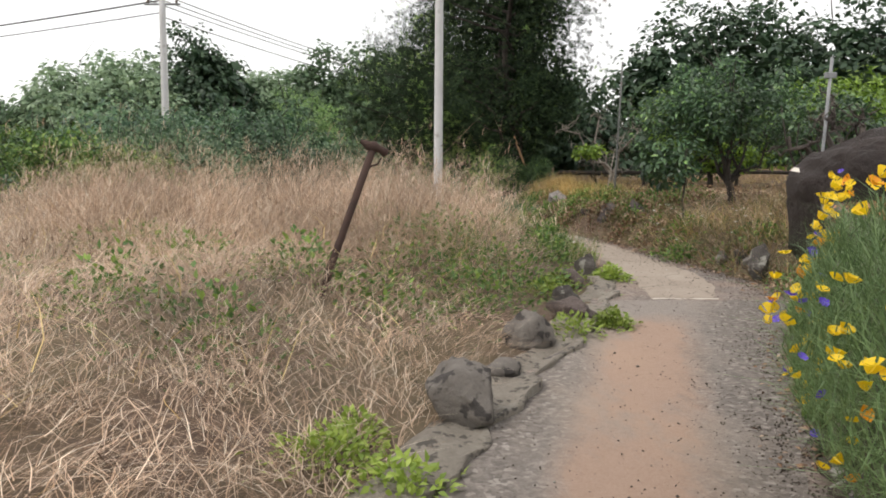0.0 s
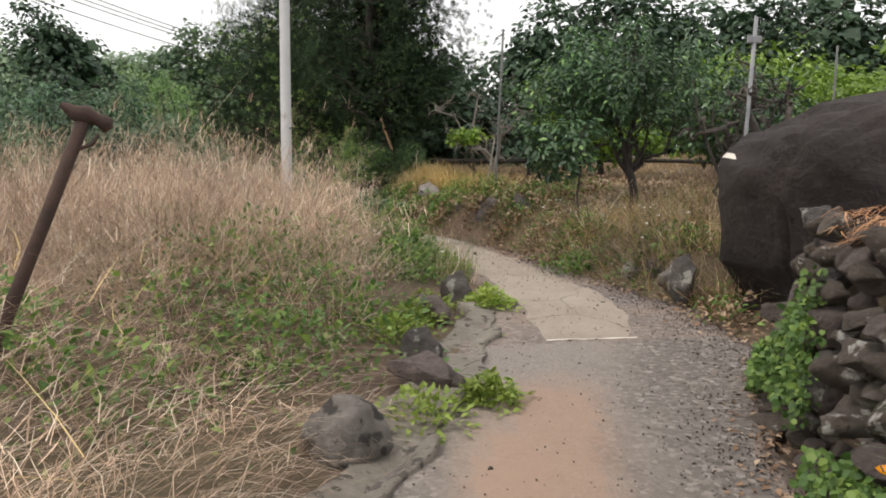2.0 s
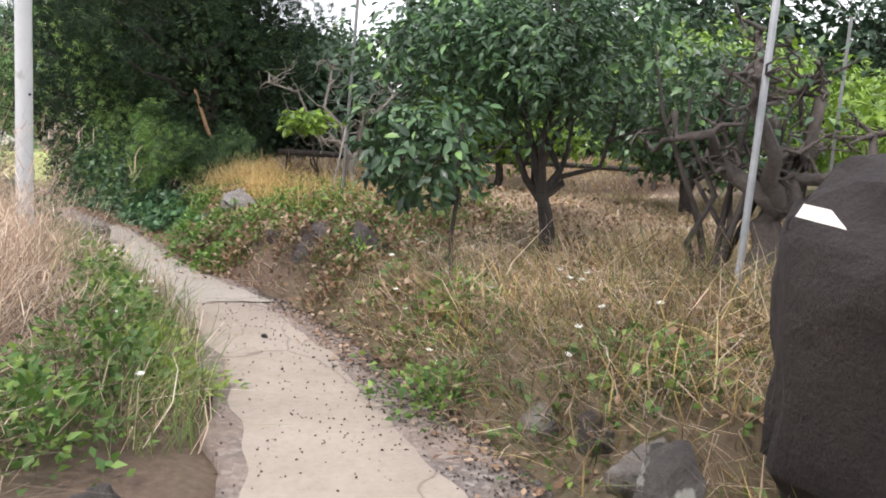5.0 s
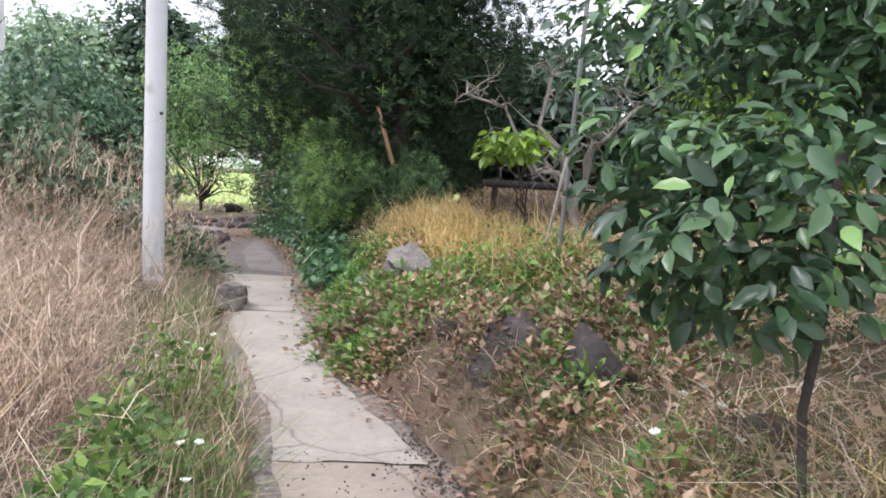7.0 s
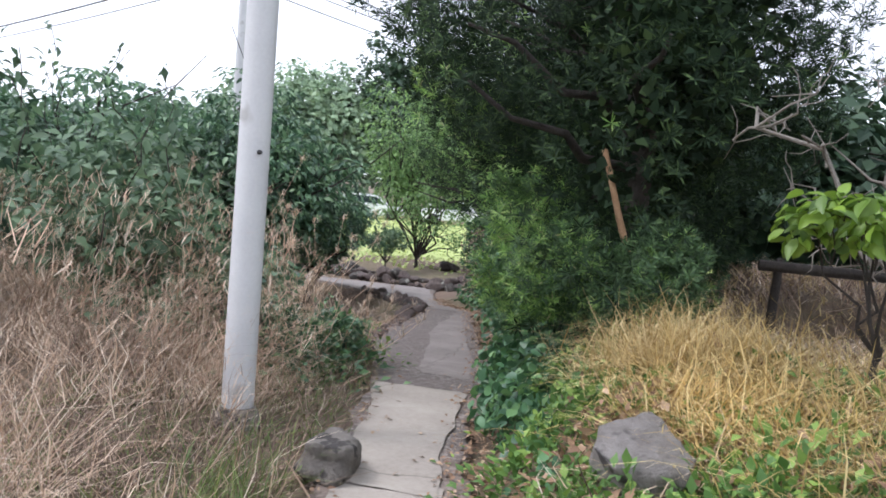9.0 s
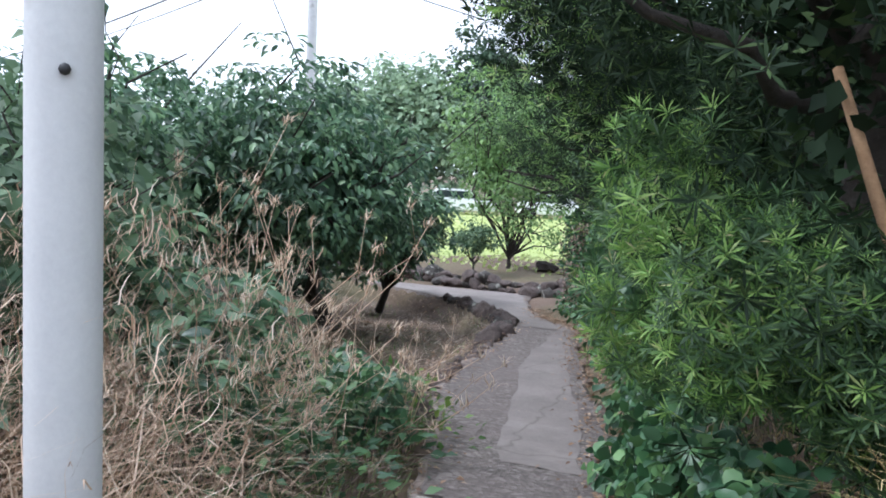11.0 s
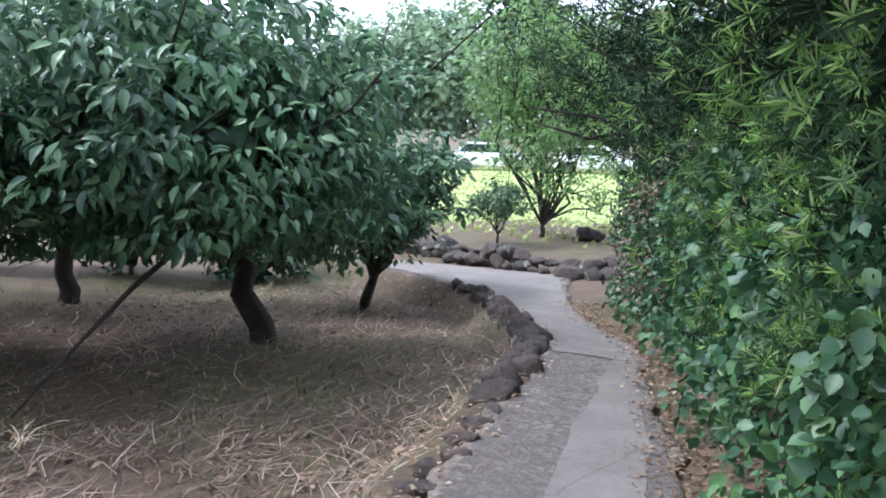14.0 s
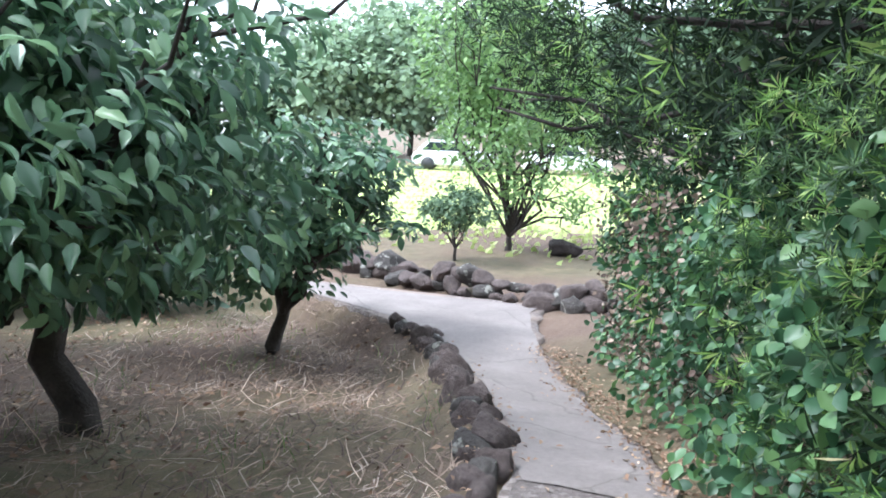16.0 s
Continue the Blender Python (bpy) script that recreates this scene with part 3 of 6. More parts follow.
def blades(name, P, H, D, W, mat, droop=0.5, curl=0.18):
    """Grass: N arching blades from points P, of heights H, leaning by vectors D (N,2), widths W."""
    n = len(P)
    u = np.array([0, 0.5, 1.0]) if n > 9000 else np.array([0, 0.4, 0.75, 1.0])
    joints = len(u)
    side = np.stack([-D[:, 1], D[:, 0], np.zeros(n)], 1)
    side /= np.linalg.norm(side, axis=1)[:, None] + 1e-9
    C = P[:, None] + np.stack([D[:, None, 0] * u ** 1.7 * H[:, None], D[:, None, 1] * u ** 1.7 * H[:, None],
                               H[:, None] * (u - droop * np.minimum(np.linalg.norm(D, axis=1), 1.4)[:, None] * 0.45 * u ** 2.2)], -1)
    bend = np.random.default_rng(n).normal(0, curl, (n, 2))
    C += side[:, None] * (H[:, None] * (bend[:, :1] * u ** 2 + bend[:, 1:] * np.sin(3.0 * u)))[..., None]
    w = W[:, None] * np.interp(u, [0, 0.4, 0.75, 1.0], [1, 0.9, 0.6, 0.12])
    V = np.stack([C - side[:, None] * w[..., None], C + side[:, None] * w[..., None]], 2).reshape(-1, 3)
    b = (np.arange(n) * 2 * joints)[:, None, None]
    F = np.array([(0, 1, 3, 2), (2, 3, 5, 4), (4, 5, 7, 6)])[None, :joints - 1] + b
    return mesh_np(name, V, F.reshape(-1, 4), mat)


def on_land(xy, dz=0.0):
    return np.column_stack([xy, land(xy[:, 0], xy[:, 1]) + dz])


def stone_mesh(name, size, mat, seed, n=4, soft=0.0):
    """A lump of stone with broken faces and a few knocked-off corners."""
    bm = bmesh.new()
    bmesh.ops.create_icosphere(bm, subdivisions=n, radius=1.0)
    r = np.random.default_rng(seed)
    cuts = r.normal(0, 1, (14, 3))
    cuts /= np.linalg.norm(cuts, axis=1)[:, None]
    depth = r.uniform(0.5, 0.82, 14) + soft
    off = Vector(r.uniform(-50, 50, 3))
    for v in bm.verts:
        p = np.array(v.co)
        for c, d in zip(cuts, depth):
            over = p @ c - d
            if over > 0:
                p = p - c * over * 0.94
        q = Vector(p)
        k = 1.12 + 0.2 * noise.noise(q * 1.6 + off) + 0.10 * noise.noise(q * 4.5 + off) + 0.05 * noise.noise(q * 11 + off)
        v.co = (p[0] * k * size[0], p[1] * k * size[1], p[2] * k * size[2])
    me = bpy.data.meshes.new(name)
    bm.to_mesh(me)
    bm.free()
    me.materials.append(mat)
    me.polygons.foreach_set("use_smooth", np.ones(len(me.polygons), bool))
    return me


def crown_points(r, centre, radii, clumps, per, clump_r, shell=0.55, flat=0.75):
    """Leaf places and outward directions for a crown of uneven clumps."""
    d = r.normal(0, 1, (clumps, 3))
    d /= np.linalg.norm(d, axis=1)[:, None]
    k = r.uniform(shell, 1.0, clumps)[:, None]
    k *= 1 + 0.22 * np.sin(3 * d[:, :1] + 2 * d[:, 2:3] + r.uniform(0, 6)) + r.uniform(-0.12, 0.12, (clumps, 1))
    C = np.asarray(centre) + d * k * np.asarray(radii)
    q = r.normal(0, 1, (clumps, per, 3))
    q /= np.linalg.norm(q, axis=2)[..., None]
    rad = clump_r * r.uniform(0.6, 1.35, (clumps, 1, 1)) * r.uniform(0.35, 1.0, (clumps, per, 1)) ** 0.5
    P = C[:, None] + q * rad * np.array([1.1, 1.1, flat])
    return P.reshape(-1, 3), (q + 0.5 * d[:, None] + np.array([0, 0, -0.1])).reshape(-1, 3), C


def tree(name, base, height, centre, radii, leaf, leaf_size, clumps, per, clump_r, bark, trunk_r, label, seed, group="", limbs=9, tv=LEAF8_V, tf=LEAF8_F, shell=0.5, fork=0.3, lean=(0, 0), flat=0.75, droop=0.25, fill=0, floor=0.08):
    r = np.random.default_rng(seed)
    x, y = base
    z = float(land(x, y))
    root = thing(name, (x, y, z), label, "tree" if name.endswith("tree") else "shrub", group)
    c = np.array(centre) - np.array([x, y, z])
    P, D, C = crown_points(r, c, radii, clumps, per, clump_r, shell, flat)
    keep = P[:, 2] > floor + 0.12 * np.sin(5 * P[:, 0] + 4 * P[:, 1])
    P, D = P[keep], D[keep]
    sizes = leaf_size * r.uniform(0.6, 1.25, len(P))
    if fill:
        q = r.normal(0, 1, (fill, 3))
        q /= np.linalg.norm(q, axis=1)[:, None]
        P = np.vstack([P, c + q * r.uniform(0.1, 0.72, (fill, 1)) * np.array(radii)])
        D = np.vstack([D, q])
        sizes = np.concatenate([sizes, leaf_size * r.uniform(2.2, 3.4, fill)])
    top = np.array([lean[0], lean[1], height * fork])
    lines = [(crooked((0, 0, -0.1), top, 5, 0.04, r), np.linspace(trunk_r * 1.15, trunk_r * 0.75, 5))]
    high = C[C[:, 2] > floor + 0.25]
    ends = high[r.permutation(len(high))[:limbs]]
    for e in ends:
        lines.append((crooked(top * r.uniform(0.8, 1.0), e, 6, 0.07, r), np.linspace(trunk_r * 0.55, trunk_r * 0.1, 6)))
        for _ in range(2):
            m = top * 0.35 + e * 0.65
            lines.append((crooked(m, e + r.normal(0, 0.35, 3) * np.array(radii), 4, 0.08, r), np.linspace(trunk_r * 0.22, trunk_r * 0.06, 4)))
    part("trunk", tubes("trunk", lines, bark, 6), root)
    part("crown", scatter("crown", tv, tf, leaf_frames(D, r, 0.8, 0.45, droop), P, sizes, leaf), root)
    return root


# ---- poles and cables ----
def concrete_pole(base, height, r0, r1, label):
    x, y = base
    z = float(land(x, y))
    p = thing("utility_pole", (x, y, z), label, "pole")
    k = 9
    part("shaft", tubes("shaft", [([(0, 0, -0.3 + (height + 0.3) * i / k) for i in range(k + 1)], np.linspace(r0, r1, k + 1))], M_POLE, 20), p)
    return p


near_pole = concrete_pole((1.28, 16.22), 7.2, 0.092, 0.072, "tall pale grey concrete pole standing in dry grass")
# a black stud paints the dark inside of the hole; none is cut
part("hole_stud", tubes("hole_stud", [([(0.062, -0.062, 1.52), (0.075, -0.075, 1.52)], [0.014, 0.013])], M_BLACK, 8), near_pole, "small black stud standing in for the dark hole")
part("step_bolt", tubes("step_bolt", [([(-0.07, -0.02, 3.1), (-0.19, -0.03, 3.12)], [0.008, 0.008])], M_PIPE, 6), near_pole)
part("collar", tubes("collar", [([(0, 0, -0.1), (0, 0, 0.04), (0, 0, 0.1)], [0.14, 0.135, 0.10])], M_GREYSTONE, 16), near_pole, "rough concrete foot")
far_pole = concrete_pole((-8.8, 35.6), 9.1, 0.17, 0.13, "far grey concrete utility pole with cables behind trees")
part("crossarm", tubes("crossarm", [([(-0.75, 0.1, 8.55), (0.75, -0.1, 8.55)], [0.05, 0.05])], M_PIPE, 6), far_pole)
for s in (-0.6, 0.0, 0.6):
    part("insulator", tubes("insulator", [([(s, -0.13 * s, 8.55), (s, -0.13 * s, 8.66), (s, -0.13 * s, 8.74)], [0.03, 0.06, 0.03])], M_WALLSTONE, 8), far_pole)
PT = np.array([-8.8, 35.6, float(land(-8.8, 35.6))])


def cable(a, b, sag, r, label):
    u = np.linspace(0, 1, 25)[:, None]
    a, b = np.asarray(a, float), np.asarray(b, float)
    L = a * (1 - u) + b * u - np.array([0, 0, sag]) * 4 * u * (1 - u)
    return tagged(part("cable", tubes("cable", [(L, np.full(25, r))], M_BLACK, 5)), label, "cable", "overhead cables")


for dz, r in ((8.7, 0.035), (8.2, 0.022)):
    cable(PT + (0, -0.1, dz), (-58, 62, 7.4 + dz - 8.7), 0.7, r, "black overhead cable on the far pole")
for dz, s in ((8.72, 0.6), (8.72, 0.0), (8.72, -0.6), (8.0, 0.1)):
    cable(PT + (s, -0.13 * s, dz), (14 + s, 78, 7.2 + dz - 8.72), 0.8, 0.022, "thin cable running from the pole to the trees")


# ---- stones ----
def stone(x, y, size, mat, seed, label, sink=0.3, name="stone", group="", tilt=None, z=None, n=4, soft=0.0):
    r = np.random.default_rng(seed + 900)
    ob = new(name, stone_mesh(name, size, mat, seed, n, soft))
    zz = float(land(x, y)) if z is None else z
    ob.location = (x, y, zz + size[2] * (0.75 - 2 * sink * 0.5))
    ob.rotation_euler = tilt or (r.uniform(-0.25, 0.25), r.uniform(-0.25, 0.25), r.uniform(0, 6.28))
    return tagged(ob, label, "stone", group)


KERB = "stones edging the path"
stone(0.49, 4.38, (0.19, 0.27, 0.22), M_GREYSTONE, 11, "rough grey stone edging the path", 0.3, group=KERB, soft=0.08)
stone(0.84, 5.2, (0.16, 0.14, 0.10), M_GREYSTONE, 12, "flat pale grey stone sunk beside the path", 0.4, group=KERB)
stone(1.18, 6.0, (0.175, 0.165, 0.17), M_GREYSTONE, 13, "rounded grey stone edging the path", 0.3, group=KERB, soft=0.2)
stone(1.74, 6.8, (0.25, 0.17, 0.14), M_REDSTONE, 14, "low brown stone among green weeds", 0.35, group=KERB)
stone(1.8, 7.4, (0.15, 0.13, 0.12), M_BASALT, 15, "small dark stone beside the path", 0.3, group=KERB)
stone(2.1, 8.35, (0.20, 0.15, 0.13), M_REDSTONE, 16, "small brown stone among lime weeds", 0.3, group=KERB)
stone(2.45, 9.0, (0.17, 0.14, 0.19), M_BASALT, 17, "upright dark stone beside the path", 0.3, group=KERB)
stone(2.02, 15.75, (0.21, 0.17, 0.13), M_GREYSTONE, 18, "smooth grey stone lying on the path edge", 0.3, group=KERB, z=0.24, soft=0.2)
# stones of the right bank
BANK = "stones of the bank"
for k, (x, y, zz, s, mt) in enumerate([(3.66, 13.8, 0.46, (0.2, 0.2, 0.27), M_DARKSTONE), (4.0, 13.2, 0.47, (0.26, 0.23, 0.35), M_DARKSTONE), (4.18, 12.75, 0.44, (0.26, 0.26, 0.38), M_DARKSTONE),
                                      (4.6, 12.25, 0.42, (0.36, 0.3, 0.36), M_REDSTONE), (4.3, 11.9, 0.34, (0.18, 0.16, 0.16), M_BASALT), (4.08, 12.75, 0.26, (0.12, 0.12, 0.12), M_BASALT),
                                      (4.25, 8.6, 0.34, (0.15, 0.15, 0.24), M_BASALT), (4.38, 8.9, 0.34, (0.16, 0.15, 0.22), M_GREYSTONE), (4.4, 9.25, 0.32, (0.15, 0.16, 0.2), M_BASALT),
                                      (4.3, 9.62, 0.28, (0.13, 0.14, 0.15), M_GREYSTONE), (3.44, 14.95, 0.66, (0.2, 0.18, 0.36), M_PALESTONE), (3.7, 14.55, 0.52, (0.18, 0.16, 0.16), M_REDSTONE),
                                      (4.5, 7.35, 0.18, (0.13, 0.12, 0.12), M_REDSTONE), (4.85, 7.7, 0.2, (0.15, 0.14, 0.14), M_BASALT), (4.8, 8.3, 0.24, (0.2, 0.18, 0.26), M_BOULDER)]):
    ob = stone(x, y, s, mt, 30 + k, "dark rough lava stone in the grassy bank" if mt not in (M_GREYSTONE, M_PALESTONE) else "weathered grey stone in the grassy bank", 0.4, group=BANK, soft=-0.13)
    ob.location.z = zz

# the big dark boulder
def boulder_mesh():
    """A blocky boulder, higher at its back, undercut at its foot."""
    bm = bmesh.new()
    bmesh.ops.create_icosphere(bm, subdivisions=5, radius=1.0)
    off = Vector((3.1, 7.7, 1.3))
    rc = np.random.default_rng(12)
    planes = rc.normal(0, 1, (16, 3))
    planes /= np.linalg.norm(planes, axis=1)[:, None]
    depths = rc.uniform(0.84, 1.08, 16)
    for v in bm.verts:
        d = v.co.normalized()
        q = np.array([math.copysign(abs(c) ** 0.55, c) for c in d])
        for c, dep in zip(planes, depths):
            over = q @ c - dep
            if over > 0:
                q = q - c * over * 0.92
        p = Vector(q)
        k = 1 + 0.10 * noise.noise(d * 1.7 + off) + 0.06 * noise.noise(d * 5 + off) + 0.035 * noise.noise(d * 13 + off) + 0.015 * noise.noise(d * 30 + off)
        x, y, z = p.x * 1.5 * k, p.y * 0.8 * k, p.z * 1.2 * k
        low = max(0.0, -z - 0.15)
        x += low * 0.4 * (1 if p.x < 0 else 0)
        y += low * 0.35 * (1 if p.y < 0 else 0)
        chop = (-0.7 * x + 0.714 * y) - 1.10 + 0.12 * noise.noise(Vector((x, y, z)) * 2.3)
        if chop > 0:
            x, y = x + 0.7 * chop * 0.85, y - 0.714 * chop * 0.85
        v.co = (x, y, z + 0.14 * x * (z > 0))
    me = bpy.data.meshes.new("boulder")
    bm.to_mesh(me)
    bm.free()
    me.materials.append(M_BOULDER)
    me.materials.append(M_JOINT)
    corner = max(me.vertices, key=lambda v: -v.co.x * 1.02 + v.co.y * 0.05 + v.co.z * 0.85).co.copy()
    for f in me.polygons:
        gap = f.center - corner
        if math.sqrt((gap.x * 0.75) ** 2 + gap.y ** 2 + gap.z ** 2) < 0.085 + 0.04 * noise.noise(f.center * 11) and f.normal.z > -0.2 and gap.y < 0.03 and f.normal.y < 0.25:
            f.material_index = 1
    me.polygons.foreach_set("use_smooth", np.ones(len(me.polygons), bool))
    return me


boulder = new("boulder", boulder_mesh())
boulder.location, boulder.rotation_euler = (5.84, 8.08, 0.72), (0.04, 0.0, -0.08)
tagged(boulder, "huge dark brown basalt boulder overhanging the path", "boulder")

# the terrace wall with its stones
wall = thing("terrace_wall", (0, 0, 0), "dry terrace wall of lichen-spotted lava stones", "wall", kind="structure")
rw = np.random.default_rng(5)
wall_shapes = [stone_mesh("stone", (1, 1, 1), m, 200 + k, n=3, soft=-0.1) for k, m in enumerate([M_WALLSTONE, M_WALLSTONE, M_BASALT, M_WALLSTONE, M_WALLSTONE, M_REDSTONE])]
for yy in np.arange(0.6, 6.6, 0.165):
    for lev in range(8):
        if yy > 6.1 and lev > (6.65 - yy) * 14:
            continue
        s = rw.uniform(0.06, 0.125)
        z = 0.05 + lev * 0.14 + rw.uniform(-0.03, 0.03)
        y = yy + rw.uniform(-0.06, 0.06) + (0.13 if lev % 2 else 0)
        st = part("stone", wall_shapes[rw.integers(0, 6)], wall)
        st.location = (float(np.interp(y, XR_Y, XR_X)) + 0.13 + 0.026 * lev + rw.uniform(-0.05, 0.05), y, z + float(np.interp(y, GP_Y, GP_Z)))
        st.scale = (s * rw.uniform(0.9, 1.3), s * rw.uniform(0.9, 1.4), s * rw.uniform(0.7, 1.0))
        st.rotation_euler = (rw.uniform(-0.4, 0.4), rw.uniform(-0.4, 0.4), rw.uniform(0, 6.28))

# the lava stones along the lower path, and the low wall at its end
LOW = "low row of lava stones"
rs = np.random.default_rng(8)
low_row = [(0.72, 19.85, 0.16), (0.95, 19.55, 0.17), (0.55, 20.15, 0.14)] + [(float(np.interp(v, XL_Y, XL_X)) - 0.06 + rs.uniform(-0.11, 0.11), v, rs.uniform(0.085, 0.155)) for v in np.arange(23.2, 28.9, 0.11)]
for k, (x, y, s) in enumerate(low_row):
    stone(x, y, (s * rs.uniform(0.8, 1.3), s * rs.uniform(0.8, 1.5), s * rs.uniform(0.7, 1.35)), M_REDSTONE if k % 4 else M_BASALT, 300 + k, "brown lava stone edging the lower path", 0.3, group=LOW,
          z=float(np.interp(y, GP_Y, GP_Z)) - 0.08 + rs.uniform(-0.05, 0.05), n=3)
for k in range(12):
    y = 20.4 + 0.25 * k
    stone(float(np.interp(y, XL_Y, XL_X)) - 0.05 + rs.uniform(-0.06, 0.06), y, (rs.uniform(0.07, 0.13), rs.uniform(0.09, 0.18), 0.07), M_REDSTONE, 360 + k, "flat brown lava stone sunk along the path", 0.4, group=LOW, z=float(np.interp(y, GP_Y, GP_Z)) - 0.05, n=3)
for k, u in enumerate(np.linspace(0, 1, 30)):
    for row in range(2):
        x, y = -6.2 + 6.2 * u + rs.uniform(-0.08, 0.08), 32.3 - 2.0 * u + rs.uniform(-0.08, 0.08) + 0.16 * row
        s = rs.uniform(0.09, 0.24)
        stone(x, y, (s * rs.uniform(0.8, 1.6), s * 0.9, s * rs.uniform(0.55, 1.0)), M_REDSTONE if (k + row) % 3 else M_BASALT, 400 + 2 * k + row, "brown lava stone in a low wall by the lawn", 0.25, group="low wall by the lawn", n=3,
              z=-0.85 + 0.12 * row)

# ---- the rusty post in the field ----
post = thing("rusty_post", (-0.45, 6.45, float(land(-0.45, 6.45)) - 0.1), "rusty leaning iron post standing in dry grass", "post")
PTOP = 1.57 - post.location.z
part("shaft", tubes("shaft", [([(-0.06, -0.04, -0.2), (0.1, 0.08, PTOP * 0.25), (0.26, 0.2, PTOP * 0.6), (0.44, 0.32, PTOP)], [0.03, 0.033, 0.031, 0.033])], M_RUST, 10), post)
part("cap", tubes("cap", [([(0.34, 0.31, PTOP + 0.07), (0.40, 0.31, PTOP + 0.03), (0.45, 0.32, PTOP + 0.02), (0.5, 0.33, PTOP + 0.0), (0.55, 0.33, PTOP - 0.03)], [0.015, 0.038, 0.05, 0.03, 0.042])], M_RUST, 9), post, "bent rusty plate on top")
part("hook", tubes("hook", [([(0.40, 0.28, PTOP - 0.15), (0.48, 0.28, PTOP - 0.12), (0.51, 0.28, PTOP - 0.07)], [0.011, 0.01, 0.007])], M_RUST, 6), post)


# ---- pipes and rail of the orchard ----
def pipe(base, top, r, label, bracket=0.0, mat=M_PIPE):
    z = float(land(*base))
    p = thing("orchard_pipe", (*base, z), label, "pipe", "pipes of the orchard")
    a, b = np.array([0, 0, -0.2]), np.array(top) - np.array([*base, z])
    part("shaft", tubes("shaft", [([a, a * 0.5 + b * 0.5, b], [r, r, r])], mat, 10), p)
    if bracket:
        c = a + (b - a) * bracket
        bm = bmesh.new()
        bmesh.ops.create_cube(bm, size=1.0, matrix=Matrix.Translation(c) @ Matrix.Diagonal((0.16, 0.05, 0.08, 1)))
        bmesh.ops.bevel(bm, geom=bm.edges[:], offset=0.01, segments=1, affect="EDGES")
        me = bpy.data.meshes.new("bracket")
        bm.to_mesh(me)
        bm.free()
        me.materials.append(M_PIPE)
        part("bracket", me, p, "small grey plate clamped on the pipe")
    return p


pipe((5.8, 10.2), (5.97, 10.32, 2.85), 0.022, "leaning galvanised steel pipe beside a pruned tree", 0.9)
pipe((4.47, 14.83), (4.58, 14.9, 3.3), 0.017, "thin dark weathered pipe standing in the dry bank", mat=M_DARKPIPE)
pipe((8.6, 12.4), (8.62, 12.4, 2.9), 0.016, "dark pipe standing among young citrus trees", mat=M_DARKPIPE)
pipe((4.40, 15.2), (4.62, 15.4, 1.62), 0.012, "thin leaning grey stake in the dry bank", mat=M_GREYBARK)
beam = thing("timber_rail", (4.5, 19.75, 0.9), "long dark weathered timber rail across the terrace", "rail")
part("rail", tubes("rail", [(crooked((0, 0, 0.28), (8.8, 0.1, 0.36), 9, 0.004, rng), np.full(9, 0.05))], M_BARK, 7), beam)
for dx in (0.15, 2.2, 4.6, 7.2, 8.6):
    part("stake", tubes("stake", [([(dx, 0.04, -0.3), (dx + 0.03, 0.04, 0.34)], [0.045, 0.04])], M_BARK, 6), beam)

# ---- trees of the orchard ----
big_citrus = tree("citrus_tree", (5.5, 12.0), 2.1, (5.3, 12.25, 2.25), (1.42, 1.25, 0.72), M_CITRUS, 0.08, 390, 27, 0.19, M_BARK, 0.062, "spreading dark green citrus tree with a low trunk", 21, "citrus trees", 8, tv=LEAF8_V * np.array([0.82, 1, 1]), fork=0.22, shell=0.3, lean=(-0.1, 0.0), flat=0.9)
rq = np.random.default_rng(29)
P, D, C = crown_points(rq, (-1.2, -0.4, 0.78), (0.42, 0.5, 0.34), 48, 24, 0.17)
part("low_bough", scatter("low_bough", LEAF8_V, LEAF8_F, leaf_frames(D, rq), P, 0.092 * rq.uniform(0.6, 1.25, len(P)), M_CITRUS), big_citrus, "low hanging leafy bough")
tree("citrus_tree", (9.3, 15.5), 2.3, (9.3, 15.5, 2.2), (1.7, 1.5, 0.95), M_LEMON, 0.13, 200, 30, 0.3, M_BARK, 0.07, "yellow-green young citrus tree", 22, "citrus trees", 8, tv=LEAF_V, tf=LEAF_F)
tree("citrus_tree", (12.2, 16.5), 2.3, (12.2, 16.5, 2.3), (1.8, 1.5, 1.0), M_LEMON, 0.13, 200, 30, 0.3, M_BARK, 0.07, "yellow-green young citrus tree", 23, "citrus trees", 8, tv=LEAF_V, tf=LEAF_F)
tree("citrus_tree", (7.9, 18.6), 2.4, (7.9, 18.6, 2.3), (1.5, 1.4, 1.0), M_LEMON, 0.13, 190, 30, 0.3, M_BARK, 0.07, "yellow-green young citrus tree", 24, "citrus trees", 8, tv=LEAF_V, tf=LEAF_F)
tree("citrus_tree", (8.2, 14.0), 2.2, (8.2, 14.2, 2.0), (1.2, 1.1, 0.8), M_CITRUS, 0.12, 150, 30, 0.28, M_BARK, 0.07, "dark green citrus tree on the terrace", 25, "citrus trees", 8, tv=LEAF_V, tf=LEAF_F)
tree("citrus_tree", (15.2, 17.5), 2.4, (15.2, 17.5, 2.4), (1.9, 1.5, 1.0), M_LEMON, 0.13, 190, 30, 0.32, M_BARK, 0.07, "yellow-green young citrus tree", 26, "citrus trees", 8, tv=LEAF_V, tf=LEAF_F)
tree("citrus_tree", (10.4, 11.6), 2.4, (10.4, 11.6, 2.1), (1.6, 1.3, 0.95), M_LEMON, 0.13, 190, 30, 0.32, M_BARK, 0.07, "yellow-green young citrus tree", 27, "citrus trees", 8, tv=LEAF_V, tf=LEAF_F)


